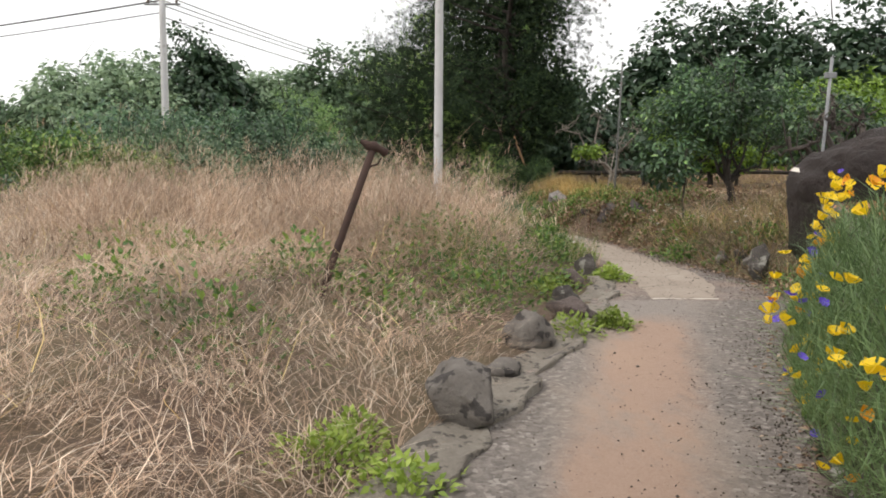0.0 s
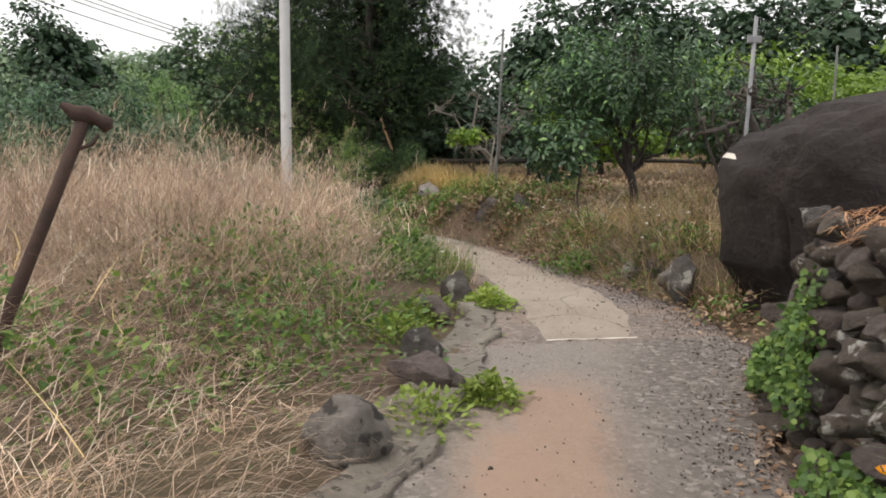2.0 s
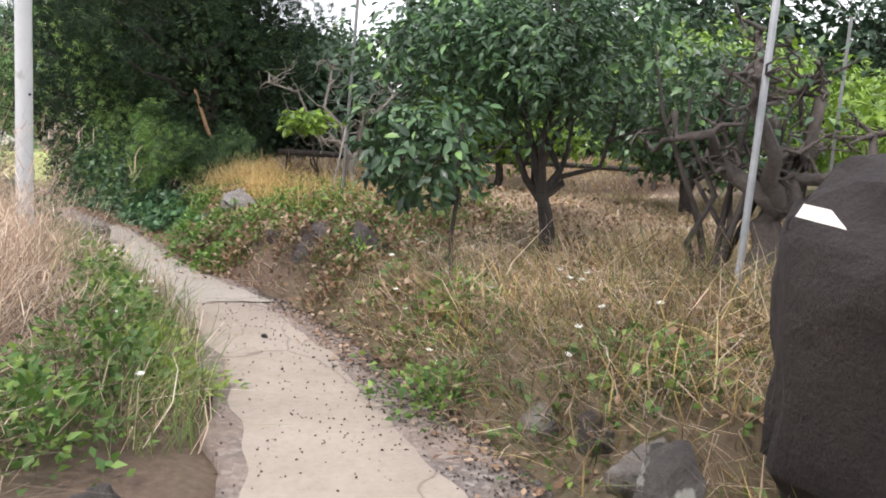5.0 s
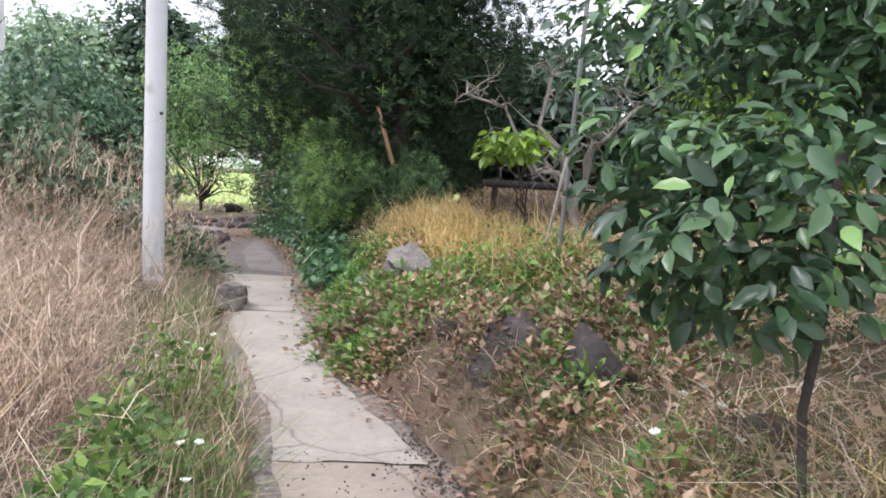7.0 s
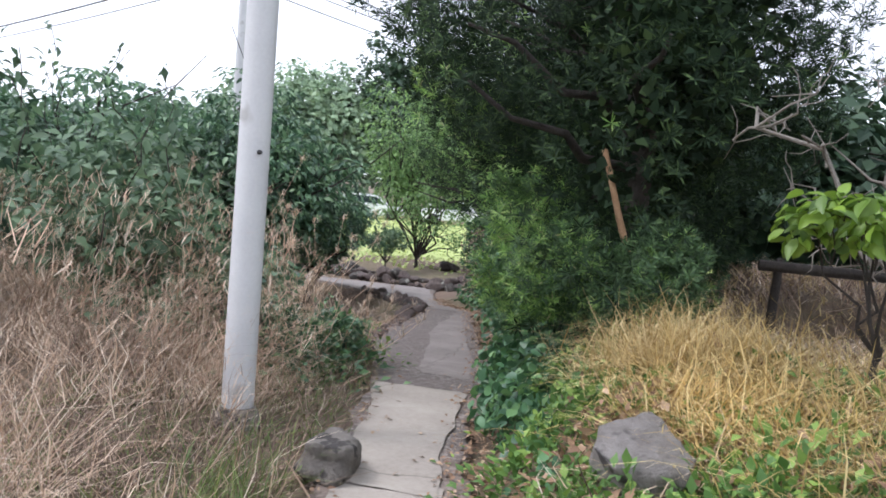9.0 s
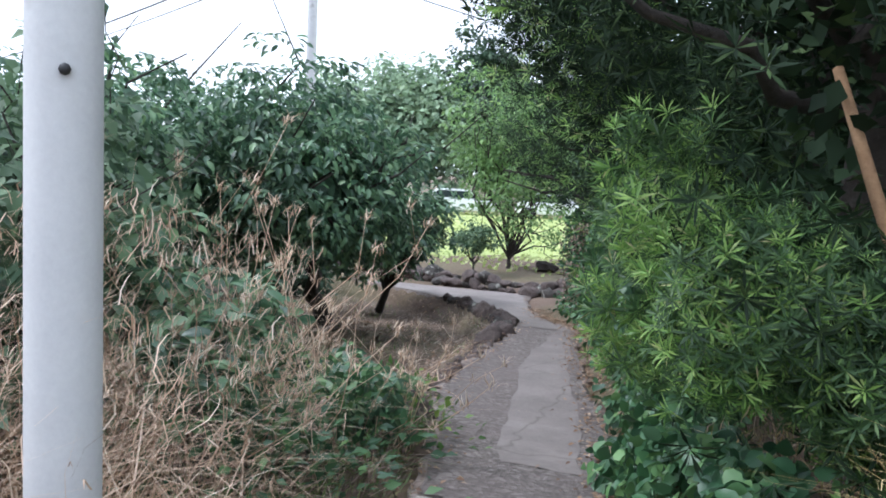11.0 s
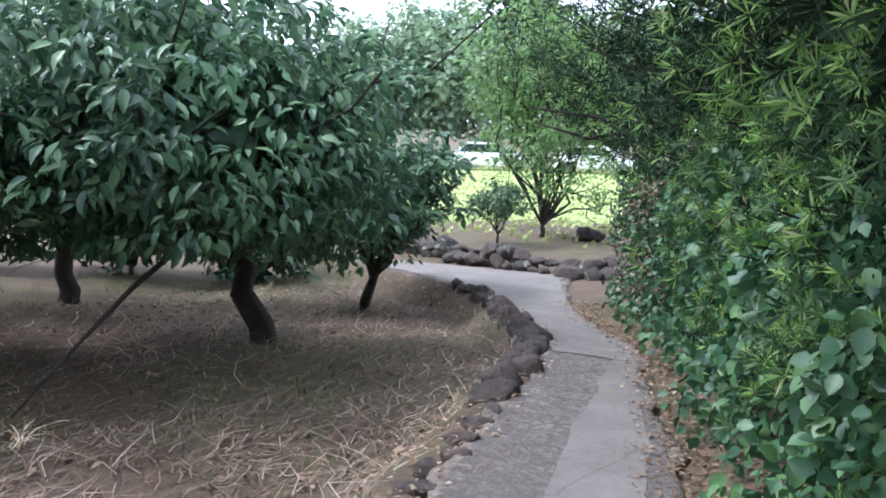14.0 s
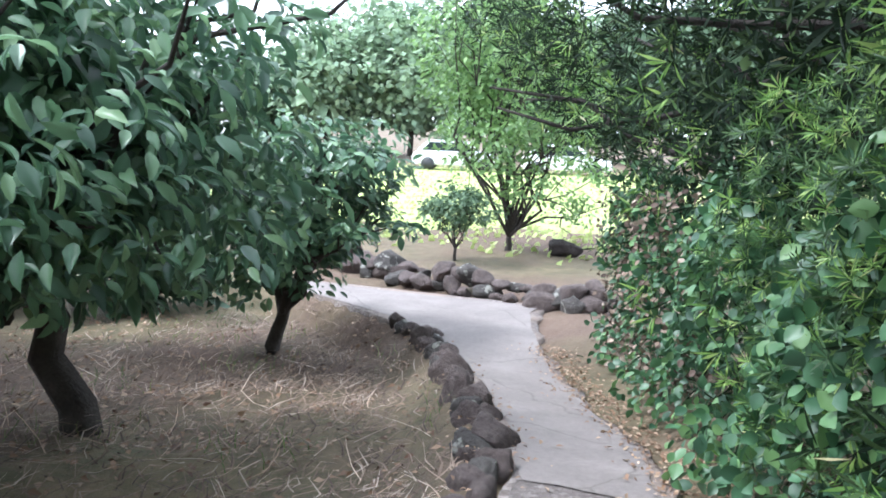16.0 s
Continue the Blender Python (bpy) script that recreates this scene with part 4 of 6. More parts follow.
stub = thing("hanging_branch", (4.43, 11.25, 0.72), "dark crooked branch propping the citrus crown", "branch")
part("branch", tubes("branch", [(crooked((0, 0, -0.1), (0.05, 0.12, 0.95), 7, 0.03, rng), np.linspace(0.012, 0.018, 7)), (crooked((0.03, 0.07, 0.6), (0.5, 0.45, 0.85), 5, 0.04, rng), np.linspace(0.014, 0.01, 5))], M_BARK, 7), stub)


def bare_tree(base, reach, label, seed, limbs, bark, trunk_r, height):
    r = np.random.default_rng(seed)
    z = float(land(*base))
    root = thing("pruned_tree", (*base, z), label, "tree")
    part("trunk", tubes("trunk", [(crooked((0, 0, -0.1), (0.05, 0, height * 0.35), 5, 0.06, r), np.linspace(trunk_r * 1.2, trunk_r * 0.85, 5))], bark, 9), root)
    for e in limbs:
        lines = []
        e = np.array(e, float)
        top = np.array([0.05, 0, height * 0.33])
        L = crooked(top, e, 7, 0.09, r)
        lines.append((L, np.linspace(trunk_r * 0.65, trunk_r * 0.22, 7)))
        for q in range(11):
            s = L[r.integers(2, 7)]
            d = r.normal(0, 1, 3) * np.array([1, 1, 0.5]) + (0, 0, 0.4)
            tip = s + d / np.linalg.norm(d) * r.uniform(0.25, 0.6) * reach
            M = crooked(s, tip, 5, 0.12, r)
            lines.append((M, np.linspace(trunk_r * 0.2, trunk_r * 0.05, 5)))
            for _ in range(2):
                d2 = r.normal(0, 1, 3)
                lines.append((crooked(M[3], M[3] + d2 / np.linalg.norm(d2) * 0.22 * reach, 4, 0.1, r), np.linspace(trunk_r * 0.09, trunk_r * 0.04, 4)))
        part("limb", tubes("limb", lines, bark, 6), root)
    return root


bare_tree((6.25, 10.5), 0.6, "pruned gnarled citrus tree with bare grey limbs", 31, [(-0.3, -0.1, 1.35), (0.45, 0.2, 1.35), (-0.5, 0.4, 1.05), (0.7, -0.2, 1.0), (0.1, 0.4, 1.6)], M_GNARLED, 0.11, 1.4)
bare_tree((5.05, 17.0), 1.0, "dead bare tree with twisted grey branches", 32, [(-1.1, -0.1, 1.35), (-0.2, 0.2, 1.8), (0.5, 0.1, 1.7), (0.15, -0.3, 1.2), (-0.6, 0.3, 0.8)], M_GREYBARK, 0.05, 1.3)
tree("sapling", (4.45, 16.0), 0.95, (4.25, 15.95, 1.66), (0.3, 0.28, 0.13), M_LEMON, 0.105, 30, 9, 0.08, M_BARK, 0.02, "young citrus sapling with bright broad leaves", 33, limbs=5)
# green leaf tufts left on the pruned tree
rt = np.random.default_rng(34)
tuft = thing("citrus_shrub", (5.95, 10.6, float(land(5.95, 10.6))), "sparse green citrus shoots behind the pruned tree", "shrub")
P, D, C = crown_points(rt, (0.35, 0.3, 1.3), (0.8, 0.5, 0.4), 18, 9, 0.12)
part("crown", scatter("crown", LEAF_V, LEAF_F, frames_for(D, rt), P, 0.1 * rt.uniform(0.7, 1.2, len(P)), M_CITRUS), tuft)
part("stem", tubes("stem", [(crooked((0, 0, -0.1), c, 5, 0.05, rt), np.linspace(0.03, 0.008, 5)) for c in C[:8]], M_BARK, 5), tuft)

# persimmon trees by the lower path
# fill=700 packs oversized inner leaves into two crowns to block light below
tree("persimmon_tree", (-2.55, 24.97), 3.4, (-2.8, 24.2, 1.4), (1.6, 1.8, 1.35), M_PERSIMMON, 0.14, 470, 34, 0.36, M_BARK, 0.12, "broad dark persimmon tree with low drooping leaves", 41, "persimmon trees", 14, fork=0.3, shell=0.45, lean=(-0.3, -0.1), flat=0.36, droop=0.75, floor=0.95, fill=700, tv=LEAF8_V * np.array([0.86, 1, 1.4]))
tree("persimmon_tree", (-4.5, 22.3), 3.0, (-4.4, 22.1, 1.25), (1.75, 1.65, 1.5), M_PERSIMMON, 0.14, 310, 35, 0.34, M_BARK, 0.12, "broad dark persimmon tree with low drooping leaves", 42, "persimmon trees", 12, fork=0.26, flat=0.36, droop=0.75, floor=0.55, fill=700, tv=LEAF8_V * np.array([0.86, 1, 1.4]))
tree("persimmon_tree", (-6.0, 25.8), 3.4, (-6.0, 25.8, 1.4), (2.0, 1.9, 1.4), M_PERSIMMON, 0.18, 200, 30, 0.4, M_BARK, 0.12, "dark persimmon tree behind the others, thickening their shade", 43, "persimmon trees", 10, tv=LEAF_V, tf=LEAF_F, fork=0.26)
tree("persimmon_tree", (-3.16, 28.04), 2.2, (-2.95, 28.0, 0.5), (1.15, 1.05, 0.9), M_PERSIMMON, 0.12, 170, 40, 0.25, M_BARK, 0.075, "small dark persimmon tree with a thin crooked trunk", 44, "persimmon trees", 10, fork=0.24, lean=(0.25, 0.0), flat=0.5, floor=0.4)

# added out of view beside the lower path, to shade the orchard floor
tree("persimmon_tree", (-7.4, 22.6), 3.2, (-7.4, 22.6, 1.3), (2.0, 1.9, 1.5), M_PERSIMMON, 0.19, 200, 28, 0.4, M_BARK, 0.12, "dark persimmon tree behind the others, thickening their shade", 45, "persimmon trees", 10, tv=LEAF_V, tf=LEAF_F, fork=0.26)
for k, (x, y, rx, h) in enumerate([(-7.6, 28.6, 1.6, 0.3), (-10.2, 27.2, 1.7, 0.5), (-9.8, 24.4, 1.6, 0.5), (-12.5, 24.5, 1.8, 0.6), (-5.6, 29.3, 0.9, -0.2)]):
    tree("evergreen_shrub", (x, y), 1.6, (x, y, h - 0.3), (rx, 1.0, 0.9), M_FARDARK, 0.17, int(100 * rx), 24, 0.26, M_BARK, 0.04, "dark low evergreen shrub closing the orchard", 600 + k, "shrubs behind the orchard", 9, tv=LEAF_V, tf=LEAF_F, fork=0.1, shell=0.35)

# light bush tree on the lawn edge, with a low shrub and a dark stone
tree("bush_tree", (-2.4, 34.6), 4.6, (-2.4, 34.6, 2.15), (2.05, 1.8, 2.35), M_BUSH, 0.125, 420, 24, 0.27, M_BARK, 0.06, "airy light green tree with many stems by the lawn", 51, limbs=22, fork=0.06, shell=0.35, tv=LEAF_V, tf=LEAF_F)
tree("low_shrub", (-2.9, 33.2), 0.9, (-2.9, 33.2, 0.05), (0.55, 0.5, 0.4), M_FAR, 0.09, 70, 26, 0.15, M_BARK, 0.03, "low clipped green shrub by the lawn", 52, limbs=8, fork=0.25)
stone(-1.45, 34.6, (0.32, 0.26, 0.2), M_BOULDER, 520, "rounded black stone lying by the lawn", 0.2)

for k, (x, y, h) in enumerate([(0.5, 19.5, 0.55), (0.05, 19.0, 0.75), (-0.35, 19.6, 0.6), (0.95, 18.7, 0.5), (0.6, 18.05, 0.95), (0.2, 17.9, 1.15), (0.25, 18.5, 1.0), (-0.3, 18.6, 1.15), (0.75, 17.5, 0.75)]):
    z = float(land(x, y))
    tree("weed_plant", (x, y), h, (x, y, z + h * 0.75), (0.26, 0.24, h * 0.32), M_PERSIMMON, 0.11, 26, 9, 0.09, M_GREYBARK, 0.012, "leafy weed with dusty green leaves by the path", 650 + k, "tall weeds", 9, fork=0.2, shell=0.3)
    rd = np.random.default_rng(680 + k)
    stems = [(crooked((rd.normal(0, 0.12), rd.normal(0, 0.12), 0), (rd.normal(0.1, 0.3), rd.normal(0, 0.3), h * rd.uniform(1.0, 1.5)), 6, 0.05, rd), np.linspace(0.003, 0.0016, 6)) for _ in range(8)]
    dry = thing("dry_weed", (x + 0.2, y - 0.1, z), "dead pale weed with feathery seed heads", "weed", "dead weeds")
    for p, w in stems:
        stem = part("stem", tubes("stem", [(p, w)], M_DRY, 4), dry)
        tips = np.repeat(np.asarray(p)[3:], 14, 0)
        tips = tips + rd.normal(0, 0.012, tips.shape)
        c = len(tips)
        heads = part("seed_head", blades("seed_head", tips, rd.uniform(0.03, 0.09, c), np.column_stack([rd.normal(0.4, 0.7, c), rd.normal(0, 0.7, c)]), rd.uniform(0.0015, 0.003, c), M_DRY, 0.8), stem)
        tagged(heads, kind="stuff")

# brambles between field and orchard
for k, (x, y, rx, rz, h) in enumerate([(-0.25, 17.3, 0.65, 0.7, 1.0), (-1.5, 16.7, 0.85, 0.65, 1.2), (-3.0, 16.4, 0.95, 0.65, 1.25), (-4.8, 15.8, 1.0, 0.6, 1.15), (-1.0, 18.2, 0.85, 0.7, 1.3), (-2.6, 18.4, 1.2, 0.85, 1.45), (-4.4, 18.0, 1.4, 0.9, 1.5), (-6.6, 17.6, 1.5, 0.85, 1.4), (-8.8, 16.5, 1.7, 0.9, 1.2), (-7.6, 13.2, 1.2, 0.75, 0.75), (-6.4, 10.8, 1.0, 0.65, 0.55), (-5.3, 8.6, 0.8, 0.5, 0.3), (-10.5, 13.0, 1.7, 0.8, 0.8)]):
    bramble = tree("bramble_shrub", (x, y), 1.6, (x, y, h), (rx, 0.95, rz), (M_FAR, M_FARDARK, M_FAR, M_WEED)[k % 4], 0.12, int(200 * rx), 15, 0.2, M_BARK, 0.03, "tangled green bramble thicket with broad leaves", 60 + k, "brambles", 12, tv=LEAF_V, tf=LEAF_F, fork=0.1, shell=0.3)

    rb = np.random.default_rng(500 + k)
    zb = float(land(x, y))
    for _ in range(int(5 * rx)):
        a0 = np.array([rb.uniform(-rx, rx), rb.uniform(-0.6, 0.6), h - zb])
        a1 = a0 + np.array([rb.normal(0, 0.25), rb.normal(0, 0.25), rz + rb.uniform(0.1, 0.55)])
        stem = crooked(a0, a1, 8, 0.04, rb)
        shoot = part("shoot", tubes("shoot", [(stem, np.linspace(0.008, 0.004, 8))], M_BARK, 4), bramble)
        Q = np.repeat(stem[2:], 4, 0) + rb.normal(0, 0.03, (24, 3))
        part("leaves", scatter("leaves", LEAF_V, LEAF_F, leaf_frames(rb.normal(0, 1, (24, 3)), rb), Q, 0.12 * rb.uniform(0.6, 1.2, 24), M_FAR), shoot)

# ---- the podocarpus row on the right ----
RV, RF = rosette(15, np.random.default_rng(3))
RV_FAR, RF_FAR = rosette(7, np.random.default_rng(4))


def podocarpus(x, y, h, rx, ry, z0, n, label, seed, size=0.15):
    r = np.random.default_rng(seed)
    z = float(land(x, y))
    root = thing("podocarpus_tree", (x, y, z), label, "tree", "podocarpus hedge")
    d = r.normal(0, 1, (n, 3))
    d /= np.linalg.norm(d, axis=1)[:, None]
    bulge = 1 + 0.16 * np.sin(4 * d[:, 0] + 5 * d[:, 2] + seed) + 0.12 * np.sin(7 * d[:, 1] - 6 * d[:, 2] + 2 * seed) + 0.09 * np.sin(14 * d[:, 2] + 9 * d[:, 0]) * np.sin(13 * d[:, 0] + 11 * d[:, 1])
    depth = r.uniform(0.62, 1.0, n) ** 0.6
    c = np.array([0, 0, (z0 + h) / 2])
    sq = np.sign(d) * np.abs(d) ** 0.75
    P = c + sq * (bulge * depth)[:, None] * np.array([rx, ry, (h - z0) / 2])
    hang = np.interp(y + P[:, 1], HX_Y, HX_X) - x
    rel = P[:, 2] + z - np.interp(y + P[:, 1], GP_Y, GP_Z)
    ok = P[:, 0] > hang - 0.04 - np.minimum(1.25 * np.maximum(rel - 1.65, 0), 1.45) + 0.14 * np.sin(9 * P[:, 2] + 7 * P[:, 1])
    if y < 19:
        ok &= ~((P[:, 0] > 0.7) & (rel < 2.0 + 0.3 * np.sin(5 * P[:, 1])))
    P, d, depth = P[ok], d[ok], depth[ok]
    n = len(P)
    Dz = d + np.array([0, 0, 0.5]) + r.normal(0, 0.3, d.shape)
    F = frames_for(Dz, r)
    R = np.stack([F[..., 0], -F[..., 2], F[..., 1]], -1)
    # pale shoots gathered on the west face put its sunlight into the colour
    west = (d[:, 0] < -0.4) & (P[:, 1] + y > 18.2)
    lit_new_growth = (r.random(n) < np.where(west, np.interp(rel[ok], [1.8, 2.8], [0.45, 0.08]), 0.006)) & (depth > 0.8)
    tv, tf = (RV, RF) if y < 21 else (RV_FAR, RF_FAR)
    for nm, msk, mt in (("crown", ~lit_new_growth, M_PODO), ("lit_new_growth", lit_new_growth, M_PODO_NEW)):
        tagged(part(nm, scatter(nm, tv, tf, R[msk], P[msk], size * r.uniform(0.7, 1.25, msk.sum()), mt), root, "pale green new shoots that also stand in for west-side sunlight" if nm != "crown" else ""), kind="stuff")
    lines = [(crooked((0.5, 0.5, -0.1), (0.1, 0.1, h * 0.9), 8, 0.02, r), np.linspace(0.13, 0.03, 8))]
    for _ in range(14):
        s = r.uniform(0.2, 0.8)
        a = r.uniform(0, 6.28)
        lines.append((crooked((0.3, 0.3, h * s), (math.cos(a) * rx * 0.8, math.sin(a) * ry * 0.8, h * s + 0.5), 5, 0.05, r), np.linspace(0.05, 0.012, 5)))
    part("trunk", tubes("trunk", lines, M_BARK, 6), root)
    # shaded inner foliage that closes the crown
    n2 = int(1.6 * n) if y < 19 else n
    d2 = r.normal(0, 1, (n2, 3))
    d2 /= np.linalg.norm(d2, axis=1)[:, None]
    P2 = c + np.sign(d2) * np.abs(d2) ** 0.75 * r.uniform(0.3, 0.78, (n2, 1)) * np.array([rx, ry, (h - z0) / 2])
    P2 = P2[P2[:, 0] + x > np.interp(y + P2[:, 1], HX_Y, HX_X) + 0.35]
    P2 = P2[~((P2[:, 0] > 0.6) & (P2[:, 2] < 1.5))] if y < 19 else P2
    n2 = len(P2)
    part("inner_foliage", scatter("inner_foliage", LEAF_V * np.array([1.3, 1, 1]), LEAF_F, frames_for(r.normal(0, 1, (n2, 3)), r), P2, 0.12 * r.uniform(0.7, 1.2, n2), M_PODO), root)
    return root


podo = [(2.95, 18.6, 7.4, 1.85, 1.7, 0.0, 9800), (3.0, 20.6, 7.4, 1.85, 1.6, 0.1, 6400), (3.0, 22.6, 7.0, 1.8, 1.6, 0.1, 5200), (2.6, 24.5, 6.6, 2.2, 1.5, 0.1, 5000),
        (2.0, 26.4, 6.4, 2.4, 1.5, 0.1, 4300), (1.2, 28.4, 6.4, 2.7, 1.5, 0.2, 4600)]
for k, (x, y, h, rx, ry, z0, n) in enumerate(podo):
    podocarpus(x, y, h, rx, ry, z0, n, "tall dark podocarpus tree with narrow leaves, part of a hedge", 80 + k, (0.095, 0.105, 0.12, 0.13, 0.14, 0.14)[k])
rf = np.random.default_rng(95)
n = 4200
yy = 17.25 + 8.0 * rf.random(n) ** 1.5
zz = rf.uniform(0.35, 1.95, n)
zz = np.maximum(zz, np.interp(yy, [17, 19, 22, 26], [0.4, 0.6, 1.1, 1.4]) * rf.random(n))
xx = np.interp(yy, HX_Y, HX_X) + rf.uniform(-0.1, 0.22, n) + 0.12 * np.sin(5 * yy + 4 * zz) - 0.25 * np.maximum(zz - 1.8, 0) - 0.18 * np.exp(-((yy - 17.9) / 0.8) ** 2)
tuft_ok = (zz > np.interp(yy, [18.6, 19.4], [0.72, 0.3])) & (zz < np.interp(yy, [18.3, 19.2], [1.5, 1.95]) + 0.15 * np.sin(7 * yy)) & (np.sin(6.3 * yy + 2 * zz) + np.sin(5.1 * zz - 3.7 * yy + 1) + rf.normal(0, 0.35, n) > -0.35)
xx, yy, zz = xx[tuft_ok], yy[tuft_ok], zz[tuft_ok]
n = len(xx)
P = np.column_stack([xx, yy, np.interp(yy, GP_Y, GP_Z) + zz])
F = frames_for(np.column_stack([rf.normal(-0.8, 0.5, n), rf.normal(-0.3, 0.55, n), rf.normal(0.5, 0.5, n)]), rf)
R = np.stack([F[..., 0], -F[..., 2], F[..., 1]], -1)
fresh = rf.random(n) < np.where((yy < 19.8) & (yy > 17.7) & (zz > 0.6), 0.8, 0.32)
for msk, mt, lab in ((fresh, M_PODO_NEW, "bright green narrow-leaved shoots along the hedge face"), (~fresh, M_PODO_MID, "mid-green narrow-leaved twigs along the hedge face")):
    tagged(part("hedge_face", scatter("hedge_face", RV, RF, R[msk], P[msk], rf.uniform(0.05, 0.105, msk.sum()), mt)), lab, "hedge", kind="stuff")
n = 2600
ax = rf.random(n)
q = rf.normal(0, 1, (n, 3))
q /= np.linalg.norm(q, axis=1)[:, None]
P = np.column_stack([2.72 + 1.0 * ax, 17.4 + 0.15 * np.sin(5 * ax), 1.1 + 0.1 * np.sin(9 * ax)]) + q * rf.uniform(0.6, 1, (n, 1)) * np.array([0.2, 0.32, 0.36])
F = frames_for(q + np.array([0, -0.3, 0.5]), rf)
R = np.stack([F[..., 0], -F[..., 2], F[..., 1]], -1)
fresh = rf.random(n) < np.interp(P[:, 0], [2.7, 3.3], [0.5, 0.06])
for msk, mt, lab in ((fresh, M_PODO_NEW, "bright green shoots on the low skirt of the podocarpus"), (~fresh, M_PODO_MID, "low leafy skirt of the podocarpus above the mound")):
    tagged(part("hedge_skirt", scatter("hedge_skirt", RV, RF, R[msk], P[msk], rf.uniform(0.045, 0.085, msk.sum()), mt)), lab, "hedge", kind="stuff")
branch = thing("broken_branch", (3.35, 17.7, 1.25), "broken tan branch leaning out of the hedge tree", "branch")
part("branch", tubes("branch", [([(0, 0, 0), (-0.1, 0.1, 0.3), (-0.24, 0.25, 0.75)], [0.026, 0.024, 0.02])], M_TANBARK, 8), branch)

# ivy on the foot of the hedge and on the bank
ri = np.random.default_rng(90)
n = 15000
yy = ri.uniform(14.2, 28.8, n)
top = np.interp(yy, [14.2, 17, 19, 22, 28], [0.35, 0.4, 0.55, 1.25, 1.5])
zz = top * ri.random(n) ** 0.8 * (1 + 0.2 * np.sin(3 * yy))
xx = np.interp(yy, HX_Y, HX_X) + 0.05 + ri.uniform(-0.12, 0.25, n) + 0.09 * np.sin(4 * yy + 3 * zz) + 0.1 * zz * (yy < 18.5) - 0.25 * (zz < 0.3) * ri.random(n)
P = np.column_stack([xx, yy, np.interp(yy, GP_Y, GP_Z) + zz + 0.05])
D = np.column_stack([ri.normal(-0.6, 0.5, n), ri.normal(-0.3, 0.5, n), ri.normal(-0.5, 0.4, n)])
ivy = part("ivy", scatter("ivy", LEAF8_V * np.array([1.5, 1, 1]), LEAF8_F, leaf_frames(D * np.array([1.4, 1.4, 0.2]), ri, 0.5, 0.5), P, ri.uniform(0.045, 0.095, n), M_IVY))
tagged(ivy, "dense green ivy climbing the foot of the hedge", "ivy", kind="stuff")

n = 2600
yy = ri.uniform(25.6, 28.8, n)
zz = ri.uniform(0.1, 1.55, n)
P = np.column_stack([np.interp(yy, HX_Y, HX_X) - 0.02 + ri.uniform(-0.12, 0.2, n) + 0.08 * np.sin(4 * yy + 3 * zz), yy, np.interp(yy, GP_Y, GP_Z) + zz])
keep = ri.random(n) < np.interp(yy, [25.6, 27.4], [0.15, 0.8])
tagged(part("dry_ivy", scatter("dry_ivy", LEAF8_V * np.array([1.4, 1, 1]), LEAF8_F, leaf_frames(np.column_stack([ri.normal(-0.8, 0.5, n), ri.normal(-0.3, 0.5, n), ri.normal(-0.3, 0.4, n)]), ri, 0.5, 0.5)[keep], P[keep], ri.uniform(0.035, 0.06, n)[keep], M_LITTER)), "withered grey-brown ivy at the hedge end", "ivy", kind="stuff")

# ---- far trees ----
FAR = "distant trees"
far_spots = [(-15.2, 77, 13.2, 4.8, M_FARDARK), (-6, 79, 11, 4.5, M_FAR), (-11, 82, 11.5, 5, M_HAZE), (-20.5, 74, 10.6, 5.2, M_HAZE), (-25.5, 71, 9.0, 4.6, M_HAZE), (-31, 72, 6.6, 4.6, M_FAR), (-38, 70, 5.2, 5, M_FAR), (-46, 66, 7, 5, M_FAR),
             (0, 78, 12, 5.5, M_FAR), (6, 76, 12, 5.5, M_FAR), (13, 70, 11, 5.5, M_FARDARK),
             (10.8, 30, 7.2, 2.4, M_FARDARK), (13.5, 29.5, 8.0, 3.0, M_FARDARK), (16.5, 28.5, 8.0, 3.2, M_FARDARK), (21, 28, 8.8, 3.6, M_FARDARK), (25.5, 26, 9.4, 3.8, M_FARDARK), (6.0, 25.2, 3.9, 1.8, M_FARDARK), (30, 23, 9, 4, M_FARDARK),
             (-36, 30, 6, 5, M_FAR), (-38, 18, 6, 5, M_FAR)]
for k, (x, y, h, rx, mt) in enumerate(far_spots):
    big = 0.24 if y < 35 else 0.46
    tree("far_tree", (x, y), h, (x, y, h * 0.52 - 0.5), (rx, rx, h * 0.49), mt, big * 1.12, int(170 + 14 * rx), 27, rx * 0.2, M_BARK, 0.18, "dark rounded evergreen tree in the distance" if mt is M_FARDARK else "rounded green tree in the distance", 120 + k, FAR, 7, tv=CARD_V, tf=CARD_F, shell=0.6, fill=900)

# ---- grass and weeds ----
rg = np.random.default_rng(200)


def field_points(n, x0, x1, y0, y1, keep, r):
    xy = np.column_stack([r.uniform(x0, x1, n), r.uniform(y0, y1, n)])
    return xy[r.random(n) < keep(xy[:, 0], xy[:, 1])]


def edge_left(x, y):
    return np.interp(y, XL_Y, XL_X) - x


def edge_right(x, y):
    return x - np.interp(y, XR_Y, XR_X)


def lay(r, n, amount, drift):
    a = r.normal(drift, 1.2, n)
    k = np.abs(r.normal(amount, 0.45, n)) + 0.05
    return np.column_stack([np.cos(a), np.sin(a)]) * k[:, None]


def clumpy(x, y):
    return 0.5 + 0.5 * np.sin(1.9 * x + 1.3 * np.sin(1.1 * y)) * np.sin(1.6 * y + 1.7 * np.sin(0.9 * x + 1))


def upright(x, y):
    """Where the dry grass stands, against where it lies flat."""
    return step(5.6, 9.2, y + 0.35 * np.maximum(-x, 0)) * (0.6 + 0.5 * clumpy(x, y))


